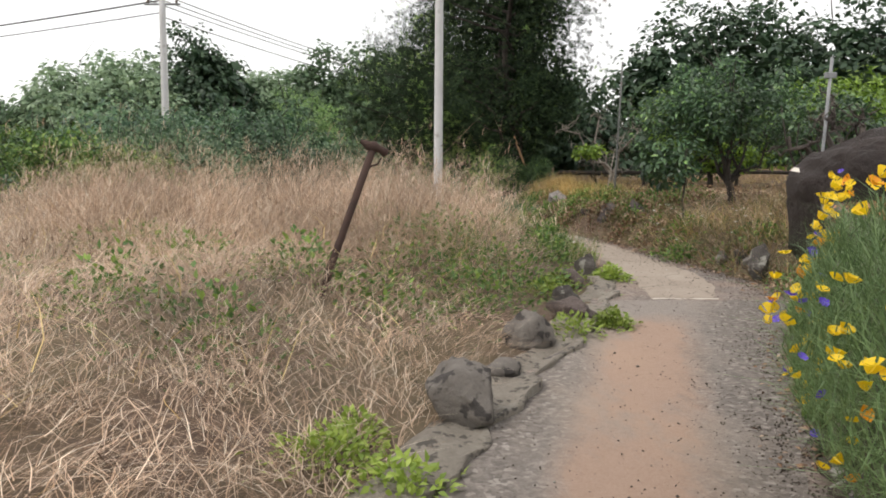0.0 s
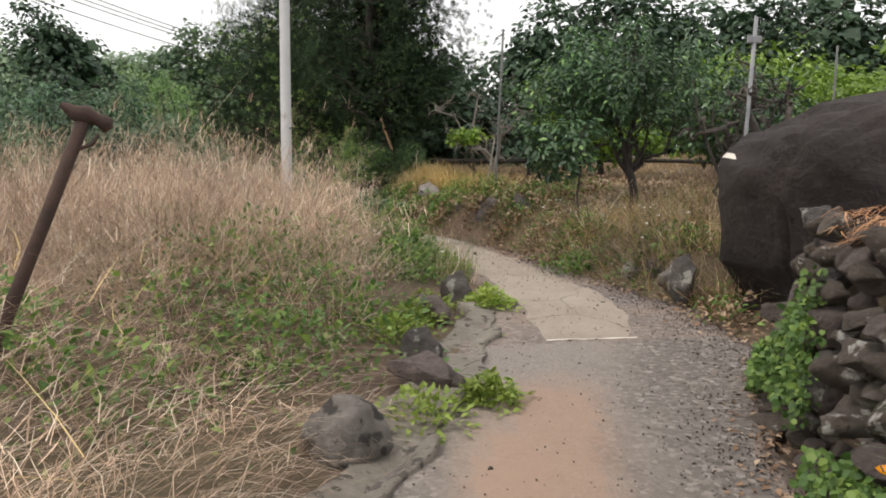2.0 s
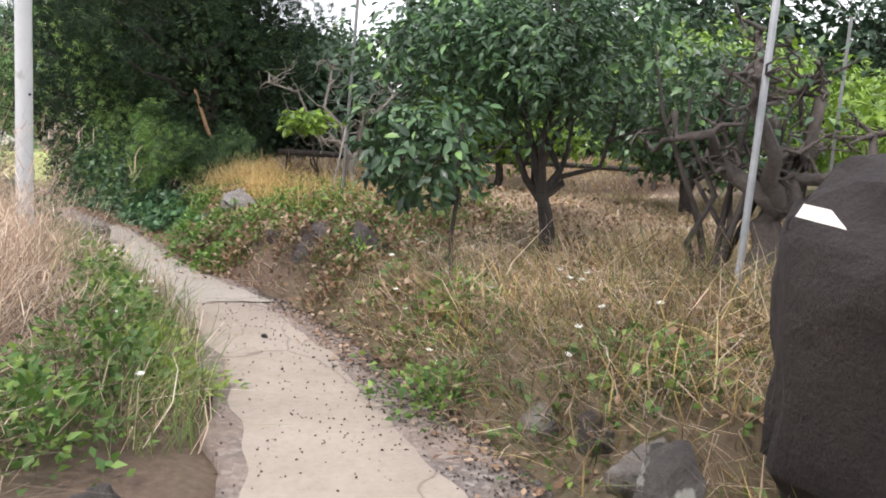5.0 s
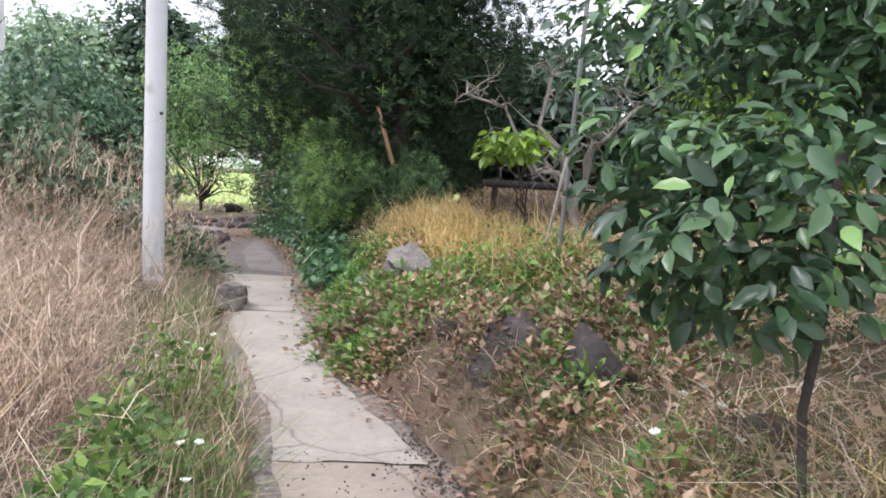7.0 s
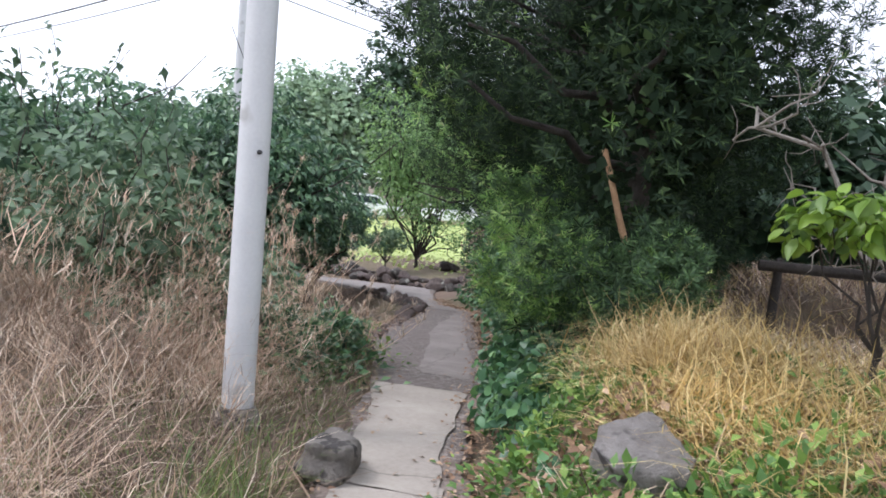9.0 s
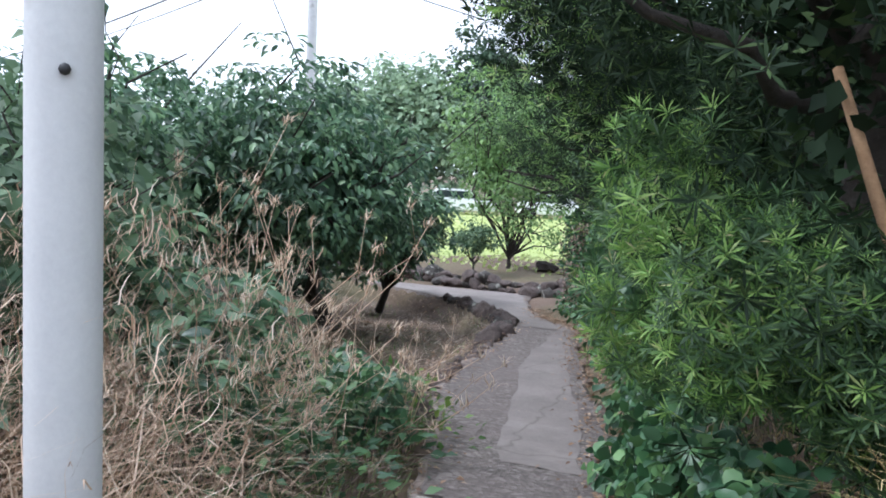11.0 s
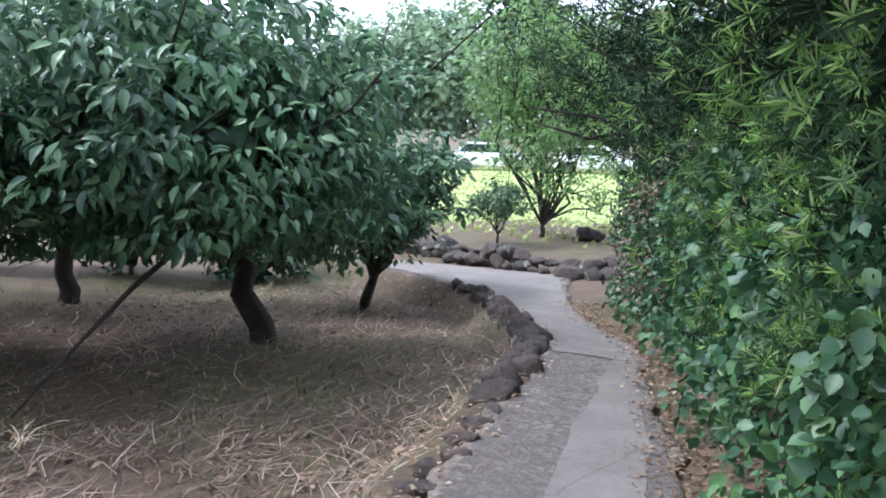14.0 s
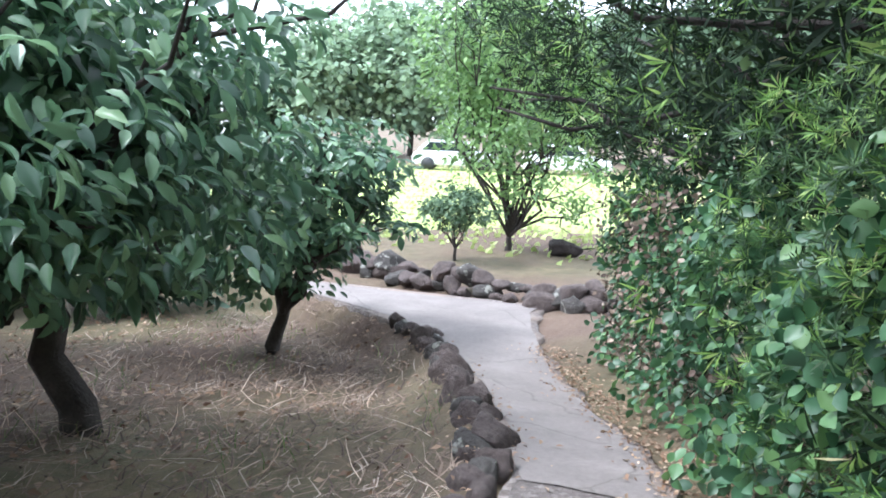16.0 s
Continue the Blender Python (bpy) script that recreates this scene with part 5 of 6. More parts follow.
def left_fall(x, y):
    return 1 - 0.75 * step(0.33, 0.46, -x / np.maximum(y, 4)) * step(5, 8, y)


# a mat of fallen, tangled grass over the ground of the field
xy = field_points(170000, -9.5, 3.0, -2.5, 15.5, lambda x, y: step(9.3, 6.0, -x + 0.7 * np.sin(1.3 * y)) * step(-2.4, 1.5, y + 0.6 * np.sin(2 * x)) * step(0.05, 0.5, edge_left(x, y) - 0.5 * step(6.5, 7.5, y) * step(11, 9.5, y)) * (0.58 + 0.42 * clumpy(1.4 * x, 1.1 * y + 2)) * step(16, 6, y + 0 * x), rg)
n = len(xy)
Pm = on_land(xy, 0.0)
Pm[:, 2] += 0.30 * rg.random(n) * step(0.1, 1.2, edge_left(xy[:, 0], xy[:, 1]))
turn = 0.5 + 1.4 * np.sin(0.9 * xy[:, 0] + 0.5 * xy[:, 1]) + rg.normal(0, 0.9, n)
lean = rg.uniform(1.2, 4.0, n)
dark = rg.random(n) < 0.08 + 0.24 * clumpy(2.3 * xy[:, 0] + 1, 2.1 * xy[:, 1])
for nm, msk, mt, lab in (("fallen_grass", ~dark, M_DRY, "matted tan dead grass lying over the field"), ("withered_grass", dark, M_LITTER, "matted brown withered grass lying over the field")):
    k = int(msk.sum())
    tagged(part(nm, blades(nm, Pm[msk], rg.uniform(0.06, 0.17, k), (np.column_stack([np.cos(turn), np.sin(turn)]) * lean[:, None])[msk], rg.uniform(0.0011, 0.0028, k), mt, 0.8, 0.14)), lab, "grass", kind="stuff")
# standing tufts: each tuft fans out from one root
tuft_xy = field_points(7600, -9.5, 3.0, 0.5, 17.2, lambda x, y: step(9.3, 6.0, -x + 0.7 * np.sin(1.3 * y)) * step(0.5, 2.6, y + 0.5 * np.sin(2 * x)) * step(0.25, 0.9, edge_left(x, y) - 0.5 * step(6.5, 7.5, y) * step(11, 9.5, y)) * (0.25 + 0.75 * upright(x, y)) * step(17.2, 15, y + 0 * x), rg)
up_t = upright(tuft_xy[:, 0], tuft_xy[:, 1])
clump_at = np.array([(-3.0, 9.2), (-2.4, 9.8), (-3.4, 9.9), (1.0, 10.6), (0.4, 9.6), (1.4, 12.5), (-1.0, 11.0), (-4.2, 10.5)])
extra = np.repeat(clump_at, 34, 0) + rg.normal(0, 0.3, (34 * len(clump_at), 2))
tuft_xy = np.vstack([tuft_xy, extra])
up_t = np.concatenate([up_t, np.full(len(extra), 1.5)])
per = 14
m = len(tuft_xy)
xy = np.repeat(tuft_xy, per, 0) + rg.normal(0, 0.055, (m * per, 2))
n = len(xy)
up = np.repeat(up_t, per)
tall = np.repeat(rg.uniform(0.45, 1.2, m) * (0.72 + 0.5 * clumpy(1.5 * tuft_xy[:, 0] + 1, 1.3 * tuft_xy[:, 1])), per) * left_fall(xy[:, 0], xy[:, 1])
H = rg.uniform(0.35, 0.8, n) * (0.55 + 0.8 * up) * tall * step(-0.3, 1.6, edge_left(xy[:, 0], xy[:, 1])) + 0.08
out = (xy - np.repeat(tuft_xy, per, 0)) / 0.055
base_lean = np.repeat(rg.normal(0, 0.5, (m, 2)), per, 0) * (1.75 - up)[:, None]
D = out * 0.36 + base_lean + rg.normal(0, 0.3, (n, 2))
P = on_land(xy, 0.0)
P[:, 2] += 0.05
H *= 1 - 0.35 * np.exp(-((xy[:, 0] + 0.35) ** 2 + (xy[:, 1] - 5.9) ** 2) / 0.5)
brown = np.repeat(rg.random(m) < np.interp(tuft_xy[:, 1], [6, 11, 14], [0.14, 0.28, 0.45]), per)
for nm, msk, mt, lab in (("dry_grass", ~brown, M_DRY, "tall tangled pinkish-tan dry grass over the field"), ("brown_grass", brown, M_LITTER, "tall withered brown grass over the field")):
    tagged(part(nm, blades(nm, P[msk], H[msk], D[msk], rg.uniform(0.0012, 0.0028, msk.sum()), mt, 0.9, 0.3)), lab, "grass", kind="stuff")
# seed plumes: fine side sprays on standing stems
pick = np.where((up > 0.3) & (rg.random(n) < 0.07))[0]
tip = P[pick] + np.column_stack([D[pick] * (H[pick] * 0.75)[:, None], H[pick] * 0.8])
rep = np.repeat(tip, 6, 0) + rg.normal(0, 0.03, (len(pick) * 6, 3)) + np.array([0, 0, 0.05])
tagged(part("grass_plumes", blades("grass_plumes", rep, rg.uniform(0.08, 0.22, len(rep)), lay(rg, len(rep), 0.7, 0.3), rg.uniform(0.0015, 0.003, len(rep)), M_DRY, 1.2)), "feathery dry seed heads of the tall grass", "grass", kind="stuff")
# fallen pale stalks
xy = field_points(600, -5, 2.4, 2.0, 12, lambda x, y: step(0.7, 1.2, edge_left(x, y)), rg)
n = len(xy)
a = rg.uniform(0, 6.28, n)
Pf = on_land(xy, 0.12)
Pf[:, 2] += rg.uniform(0, 0.25, n)
tagged(part("fallen_stalks", blades("fallen_stalks", Pf, rg.uniform(0.1, 0.3, n), np.column_stack([np.cos(a), np.sin(a)]) * rg.uniform(1.5, 3.6, n)[:, None], rg.uniform(0.0018, 0.0035, n), M_STRAW, 0.3)), "long pale fallen grass stalks", "grass", kind="stuff")
# green undergrowth of the field
def weeds(name, spots, mat, size, label, r, tall=0.25):
    Ps, Ds = [], []
    for x, y, rad, k in spots:
        q = np.column_stack([x + r.normal(0, rad * 0.5, k), y + r.normal(0, rad * 0.5, k)])
        p = on_land(q, 0.02)
        p[:, 2] = np.maximum(p[:, 2], np.interp(p[:, 1], GP_Y, GP_Z) + 0.02)
        p[:, 2] += tall * r.random(k) ** 1.3 * np.exp(-((q - (x, y)) ** 2).sum(1) / (rad * rad))
        Ps.append(p)
        Ds.append(np.column_stack([(q - (x, y)) / rad, r.uniform(0.1, 0.9, k)]) + r.normal(0, 0.4, (k, 3)))
    P, D = np.vstack(Ps), np.vstack(Ds)
    return tagged(part(name, scatter(name, LEAF_V * np.array([1.1, 1, 1]), LEAF_F, frames_for(D, r, 0.4), P, size * r.uniform(0.6, 1.3, len(P)), mat)), label, "weeds", kind="stuff")


weeds("green_weeds", [(-1.0, 5.0, 0.6, 400), (0.9, 7.0, 0.6, 700), (1.3, 8.0, 0.7, 800), (0.6, 8.4, 0.8, 800), (2.1, 9.9, 0.35, 700), (2.35, 10.6, 0.4, 700), (2.4, 11.5, 0.3, 900), (2.3, 12.2, 0.3, 700), (2.2, 13.2, 0.3, 400),
                      (-2.2, 8.0, 0.9, 700), (-0.6, 6.9, 0.5, 500), (0.1, 6.3, 0.5, 400), (-1.8, 5.6, 0.5, 400), (0.4, 7.4, 0.6, 500), (-3.2, 6.4, 0.7, 450), (0.9, 9.2, 0.6, 500), (1.5, 10.2, 0.5, 500), (0.2, 10, 0.9, 600), (1.0, 19.1, 0.4, 260), (0.1, 19.3, 0.6, 300), (-1.5, 7.2, 0.6, 400)], M_WEED, 0.06, "patches of green weeds in the dry field", rg, 0.42)
weeds("lime_weeds", [(-0.2, 3.75, 0.26, 420), (0.12, 3.4, 0.2, 260), (-0.1, 4.05, 0.15, 160), (1.98, 6.5, 0.15, 480), (1.6, 6.3, 0.2, 260), (1.9, 8.15, 0.2, 300), (1.7, 7.75, 0.22, 260), (2.62, 8.72, 0.17, 480), (2.1, 8.6, 0.2, 260), (2.72, 10.6, 0.2, 300), (2.6, 11.3, 0.22, 420)], M_LIME, 0.05, "bright lime green weeds at the path edge", rg, 0.16)
weeds("ivy_on_bank", [(3.2, 14.1, 0.3, 700), (3.1, 14.9, 0.35, 900), (3.1, 15.8, 0.4, 900), (3.2, 16.8, 0.4, 900), (3.5, 14.3, 0.4, 500), (3.9, 14.9, 0.6, 800), (4.3, 15.6, 0.7, 600), (4.0, 10.2, 0.35, 380), (4.3, 10.9, 0.4, 380), (4.6, 9.4, 0.5, 450), (4.9, 13.9, 0.6, 300), (4.25, 14.55, 0.35, 520), (4.5, 15.0, 0.35, 360), (3.75, 14.7, 0.3, 420)], M_WEED, 0.055, "low green ivy creeping over the bank", rg, 0.22)

tangle = [(3.3, 13.95, 0.3, 420), (3.55, 14.3, 0.35, 420), (3.15, 14.6, 0.35, 420), (3.35, 15.3, 0.4, 420), (3.85, 13.75, 0.3, 240), (4.2, 13.3, 0.3, 160), (4.4, 12.6, 0.3, 160), (4.1, 11.6, 0.3, 200), (4.15, 10.9, 0.3, 200), (4.3, 14.6, 0.5, 320), (4.6, 8.4, 0.3, 160), (4.2, 7.9, 0.25, 120), (4.4, 13.7, 0.5, 520), (3.78, 13.3, 0.2, 230), (3.95, 12.75, 0.24, 260), (3.85, 12.4, 0.2, 150), (4.0, 12.3, 0.2, 160), (4.9, 14.2, 0.6, 520), (4.7, 13.1, 0.5, 420), (5.3, 13.4, 0.6, 420), (5.5, 14.6, 0.6, 380)]
weeds("withered_ivy", tangle, M_BROWNLEAF, 0.055, "withered brown ivy leaves over the bank", rg, 0.2)
weeds("bank_ivy", [(x + 0.1, y + 0.12, rad, int(k * 0.8)) for x, y, rad, k in tangle], M_WEED, 0.055, "small green ivy leaves over the bank stones", rg, 0.2)
n = 9000
yw = rg.uniform(3.2, 6.7, n)
zw = rg.uniform(0.0, 1.15, n) * (0.6 + 0.4 * np.sin(2.7 * yw))
xw = np.interp(yw, XR_Y, XR_X) - 0.02 + 0.035 * zw / 0.185 + rg.uniform(-0.06, 0.08, n)
Dw = np.column_stack([rg.normal(-0.8, 0.4, n), rg.normal(-0.4, 0.4, n), rg.normal(0, 0.3, n)])
kw = np.sin(3.1 * yw + 2 * zw) + np.sin(5 * zw - 2.3 * yw) > 0.35 - 0.5 * (yw > 5.4)
tagged(part("wall_weeds", scatter("wall_weeds", LEAF8_V * np.array([1.6, 1, 1]), LEAF8_F, leaf_frames(Dw, rg, 0.5, 0.5)[kw], np.column_stack([xw, yw, zw + 0.08])[kw], rg.uniform(0.022, 0.05, n)[kw], M_WEED)), "round green leaves growing between the wall stones", "weeds", kind="stuff")
weeds("end_weeds", [(0.9, 17.6, 0.5, 700), (0.3, 17.9, 0.5, 700), (1.0, 18.4, 0.35, 420), (0.2, 18.8, 0.5, 500), (-0.5, 17.6, 0.5, 500)], M_IVY, 0.075, "dusty green weeds among dry stems", rg, 0.6)
# dry and golden grass on the right bank and terrace
xy = field_points(130000, 2.6, 13.5, 8.3, 21, lambda x, y: step(13.3, 9.0, x + 0.8 * np.sin(1.5 * y)) * step(0.02, 0.3, edge_right(x, y)) * (0.5 + 0.5 * clumpy(1.3 * x, 1.2 * y)) * step(15, 6, x) * ((x > np.interp(y, HX_Y, HX_X) + 0.1) | (y < 14)) * step(21, 17.0, y + 0.6 * np.sin(1.7 * x)), rg)
n = len(xy)
sel = rg.random(n)
gold = 0.5 * step(14.2, 15.2, xy[:, 1]) * step(17.4, 16.2, xy[:, 1]) * step(5.4, 4.2, xy[:, 0])
tallness = np.clip(0.30 + 0.75 * step(12.2, 10.5, xy[:, 1]) * step(7.5, 5.5, xy[:, 0]) + 0.65 * gold + 0.12 * clumpy(2 * xy[:, 0], 2.3 * xy[:, 1]), 0.2, 1.1)
tallness *= 1 - 0.5 * step(11.8, 12.6, xy[:, 1]) * step(15.0, 14.2, xy[:, 1]) * step(2.6, 1.6, edge_right(xy[:, 0], xy[:, 1]))
for nm, lo, hi, mt, lab in (("golden_grass", 0.0, 0.26 + 0.45 * gold, M_STRAW, "golden dry grass on the orchard bank"), ("dry_grass", 0.26 + 0.45 * gold, 0.62 + 0.25 * gold, M_DRY, "tan dry grass on the orchard bank"),
                            ("brown_grass", 0.62 + 0.25 * gold, 0.80 + 0.1 * gold, M_LITTER, "brown withered grass on the orchard bank"), ("green_grass", 0.80 + 0.1 * gold, 2.0, M_GREENGRASS, "green grass blades among the dry grass of the bank")):
    msk = (sel >= lo) & (sel < hi)
    q = xy[msk]
    k = len(q)
    tagged(part(nm, blades(nm, on_land(q), rg.uniform(0.14, 0.55, k) * tallness[msk] * (0.6 + 0.6 * clumpy(q[:, 0], 2 * q[:, 1])), lay(rg, k, 0.75, 3.6), rg.uniform(0.002, 0.0045, k), mt, 1.0, 0.35)), lab, "grass", kind="stuff")
xy = field_points(30000, 4.2, 12.5, 10.5, 19.5, lambda x, y: step(0.4, 0.9, edge_right(x, y)) * (0.35 + 0.65 * clumpy(1.7 * x, 1.5 * y)) * step(12.3, 8.5, x + 0.7 * np.sin(1.6 * y)) * step(19.4, 17, y + 0.5 * np.sin(2 * x)), rg)
k = len(xy)
tagged(part("fallen_grass", blades("fallen_grass", on_land(xy, 0.02), rg.uniform(0.04, 0.11, k), lay(rg, k, 2.2, 1.0), rg.uniform(0.0025, 0.006, k), M_DRY, 0.6, 0.7)), "flattened pale straw between the orchard trees", "grass", kind="stuff")
xy = np.column_stack([rg.normal(4.0, 0.5, 2600), rg.normal(15.7, 0.7, 2600)])
xy = xy[(edge_right(xy[:, 0], xy[:, 1]) > 0.6) & (xy[:, 0] > np.interp(xy[:, 1], HX_Y, HX_X) + 0.25)]
k = len(xy)
tagged(part("golden_grass", blades("golden_grass", on_land(xy), rg.uniform(0.15, 0.5, k), lay(rg, k, 0.8, 3.9), rg.uniform(0.002, 0.0045, k), M_STRAW, 1.0, 0.3)), "bright golden grass spilling over the bank", "grass", kind="stuff")
xy = field_points(15000, 3.2, 5.6, 9.2, 15.0, lambda x, y: step(0.03, 0.15, edge_right(x, y)) * step(1.5, 0.8, edge_right(x, y)) * (0.45 + 0.55 * clumpy(3 * x, 2.6 * y)), rg)
tip = rg.random(len(xy))
for nm, msk, mt, lab in (("green_grass", tip < 0.3, M_GREENGRASS, "short green grass on the slope of the bank"), ("brown_grass", (tip >= 0.3) & (tip < 0.6), M_LITTER, "short withered grass on the slope of the bank"), ("dry_grass", tip >= 0.6, M_DRY, "short dry grass on the slope of the bank")):
    k = int(msk.sum())
    tagged(part(nm, blades(nm, on_land(xy[msk]), rg.uniform(0.05, 0.26, k), lay(rg, k, 0.9, 3.6), rg.uniform(0.002, 0.004, k), mt, 1.0, 0.4)), lab, "grass", kind="stuff")
# drooping golden tufts on the mound, and withered grass on the terrace behind the rail
tuft = np.column_stack([rg.normal(3.55, 0.27, 120), rg.normal(15.9, 0.45, 120)])
tuft = tuft[(edge_right(tuft[:, 0], tuft[:, 1]) > 0.62) & (tuft[:, 0] > np.interp(tuft[:, 1], HX_Y, HX_X) - 0.1)]
m = len(tuft)
out = rg.normal(0, 1, (m * 34, 2))
xy = np.repeat(tuft, 34, 0) + out * 0.05
k = len(xy)
tagged(part("golden_grass", blades("golden_grass", on_land(xy), np.repeat(rg.uniform(0.25, 0.55, m), 34) * rg.uniform(0.6, 1.1, k), out * 0.45 + np.repeat(rg.normal(0, 0.25, (m, 2)), 34, 0) + np.array([0.15, -0.15]), rg.uniform(0.0015, 0.0032, k), M_STRAW, 1.5, 0.25)), "drooping golden grass tufts on the mound", "grass", kind="stuff")
xy = field_points(42000, 4.1, 15, 19.7, 27, lambda x, y: step(27, 23.5, y + 0.6 * np.sin(1.9 * x)) * (0.35 + 0.65 * clumpy(1.6 * x, 1.7 * y)), rg)
tip = rg.random(len(xy))
for nm, msk, mt, lab in (("dry_grass", tip < 0.35, M_DRY, "dry grass on the terrace behind the rail"), ("brown_grass", (tip >= 0.35) & (tip < 0.75), M_LITTER, "brown withered grass on the terrace behind the rail"), ("golden_grass", tip >= 0.75, M_STRAW, "golden grass on the terrace behind the rail")):
    k = int(msk.sum())
    tagged(part(nm, blades(nm, on_land(xy[msk]), rg.uniform(0.08, 0.3, k), lay(rg, k, 0.8, 3.6), rg.uniform(0.003, 0.006, k), mt, 1.0, 0.4)), lab, "grass", kind="stuff")
# tall green grass at the left edge of the middle path
xy = field_points(9000, 1.2, 3.0, 9.8, 15.5, lambda x, y: step(0.0, 0.1, edge_left(x, y)) * step(0.7, 0.15, edge_left(x, y)), rg)
k = len(xy)
tip = rg.random(k) < 0.62
for nm, msk, mt, lab in (("green_grass", tip, M_GREENGRASS, "green grass along the path edge"), ("dry_grass", ~tip, M_DRY, "dry stalks among the grass of the path edge")):
    tagged(part(nm, blades(nm, on_land(xy[msk]), rg.uniform(0.12, 0.5, msk.sum()), lay(rg, msk.sum(), 0.4, 0), rg.uniform(0.0016, 0.0034, msk.sum()), mt, 0.9)), lab, "grass", kind="stuff")
xy = field_points(16000, 0.4, 2.6, 14.2, 20.3, lambda x, y: step(-0.02, 0.15, edge_left(x, y)) * (0.35 + 0.65 * clumpy(2.5 * x, 2 * y)), rg)
k = len(xy)
tip = rg.random(k)
for nm, msk, mt, lab in (("green_grass", tip < 0.4, M_GREENGRASS, "low green grass round the concrete pole"), ("brown_grass", tip >= 0.4, M_LITTER, "withered grass round the concrete pole")):
    tagged(part(nm, blades(nm, on_land(xy[msk]), rg.uniform(0.05, 0.24, msk.sum()), lay(rg, msk.sum(), 0.9, 0.3), rg.uniform(0.002, 0.004, msk.sum()), mt, 0.9, 0.4)), lab, "grass", kind="stuff")
# dry litter grass under the persimmon trees
xy = field_points(48000, -8, 1.0, 18.5, 29.5, lambda x, y: step(0.1, 0.4, edge_left(x, y)) * (0.3 + 0.6 * clumpy(2 * x, 2 * y)) * step(6.5, 2.5, -x + 0 * y), rg)
k = len(xy)
tagged(part("dry_litter", blades("dry_litter", on_land(xy, 0.01), rg.uniform(0.03, 0.12, k), lay(rg, k, 2.0, 0.6), rg.uniform(0.003, 0.0075, k), M_LITTER, 0.5, 0.7)), "flattened dry grass under the persimmon trees", "grass", kind="stuff")
xy = field_points(9000, -8, 1.0, 18.5, 29.5, lambda x, y: step(0.1, 0.5, edge_left(x, y)) * step(0.55, 0.9, clumpy(1.7 * x + 2, 1.5 * y)), rg)
k = len(xy)
tagged(part("green_grass", blades("green_grass", on_land(xy, 0.01), rg.uniform(0.05, 0.2, k), lay(rg, k, 0.6, 0.6), rg.uniform(0.002, 0.004, k), M_GREENGRASS, 0.6)), "thin green grass under the persimmon trees", "grass", kind="stuff")
# dry stems and brambles at the end of the field
xy = field_points(9000, -3, 1.6, 16.2, 19.2, lambda x, y: step(0.25, 0.6, edge_left(x, y)) * step(19.2, 17.5, y + 0 * x), rg)
k = len(xy)
tagged(part("dry_stems", blades("dry_stems", on_land(xy, 0.05), rg.uniform(0.2, 1.1, k) * step(0.15, 1.5, edge_left(xy[:, 0], xy[:, 1])) + 0.06, lay(rg, k, 0.7, 0.2), rg.uniform(0.0015, 0.0035, k), M_DRY, 1.0, 0.35)), "tangled dry stems leaning on the brambles", "grass", kind="stuff")
tips = on_land(xy[::9], 0.35)
tips[:, 2] += rg.uniform(0.1, 0.85, len(tips)) * step(0.1, 0.9, edge_left(tips[:, 0], tips[:, 1]))
rep9 = np.repeat(tips, 9, 0) + rg.normal(0, 0.05, (len(tips) * 9, 3))
tagged(part("dry_seed_heads", blades("dry_seed_heads", rep9, rg.uniform(0.05, 0.16, len(rep9)), lay(rg, len(rep9), 0.8, 0.3), rg.uniform(0.0015, 0.003, len(rep9)), M_DRY, 1.0)), "pale dry seed heads at the end of the field", "grass", kind="stuff")
# lawn
lx, ly = np.linspace(-26, 9, 60), np.linspace(35.5, 63, 60)
lawn_sheet = part("lawn_ground", grid("lawn_ground", lx, ly, lambda X, Y: land(X, Y) + 0.03 - 0.3 * step(37.5, 35.5, Y + 0.8 * np.sin(0.9 * X) + 0.4 * np.sin(2.3 * X)) - 0.3 * step(60, 63, Y), M_LAWNSHEET))
tagged(lawn_sheet, "bright mown lawn", "lawn", kind="structure")
xy = field_points(24000, -22, 8, 33.2, 64, lambda x, y: step(33.5, 36.5, y + 0 * x) * np.clip(12 / (y - 24), 0.2, 1), rg)
k = len(xy)
tagged(part("lawn", blades("lawn", on_land(xy), rg.uniform(0.06, 0.13, k), lay(rg, k, 0.5, 0.6), rg.uniform(0.045, 0.07, k), M_LAWN, 0.6)), "bright yellow-green lawn beyond the path", "lawn", kind="stuff")

xy = field_points(9000, -6, 1.0, 18.8, 29, lambda x, y: step(0.1, 0.4, edge_left(x, y)) * (0.2 + 0.8 * clumpy(2.6 * x, 2.2 * y)), rg)
Pl = on_land(xy, 0.025)
tagged(part("leaf_litter", scatter("leaf_litter", LEAF_V, LEAF_F, frames_for(np.column_stack([rg.normal(0, 1, (len(xy), 2)), rg.normal(0, 0.2, len(xy))]), rg, 0.4), Pl, rg.uniform(0.035, 0.085, len(xy)), M_BROWNLEAF)), "brown leaf litter under the persimmon trees", "leaves", kind="stuff")
xy = field_points(420, -5, 0.8, 19, 28, lambda x, y: step(0.2, 0.5, edge_left(x, y)), rg)
a = rg.uniform(0, 6.28, len(xy))
tagged(part("fallen_stalks", blades("fallen_stalks", on_land(xy, 0.04), rg.uniform(0.05, 0.12, len(xy)), np.column_stack([np.cos(a), np.sin(a)]) * rg.uniform(2, 7, len(xy))[:, None], rg.uniform(0.002, 0.004, len(xy)), M_DRY, 0.3, 0.5)), "pale dry stalks lying under the persimmon trees", "grass", kind="stuff")
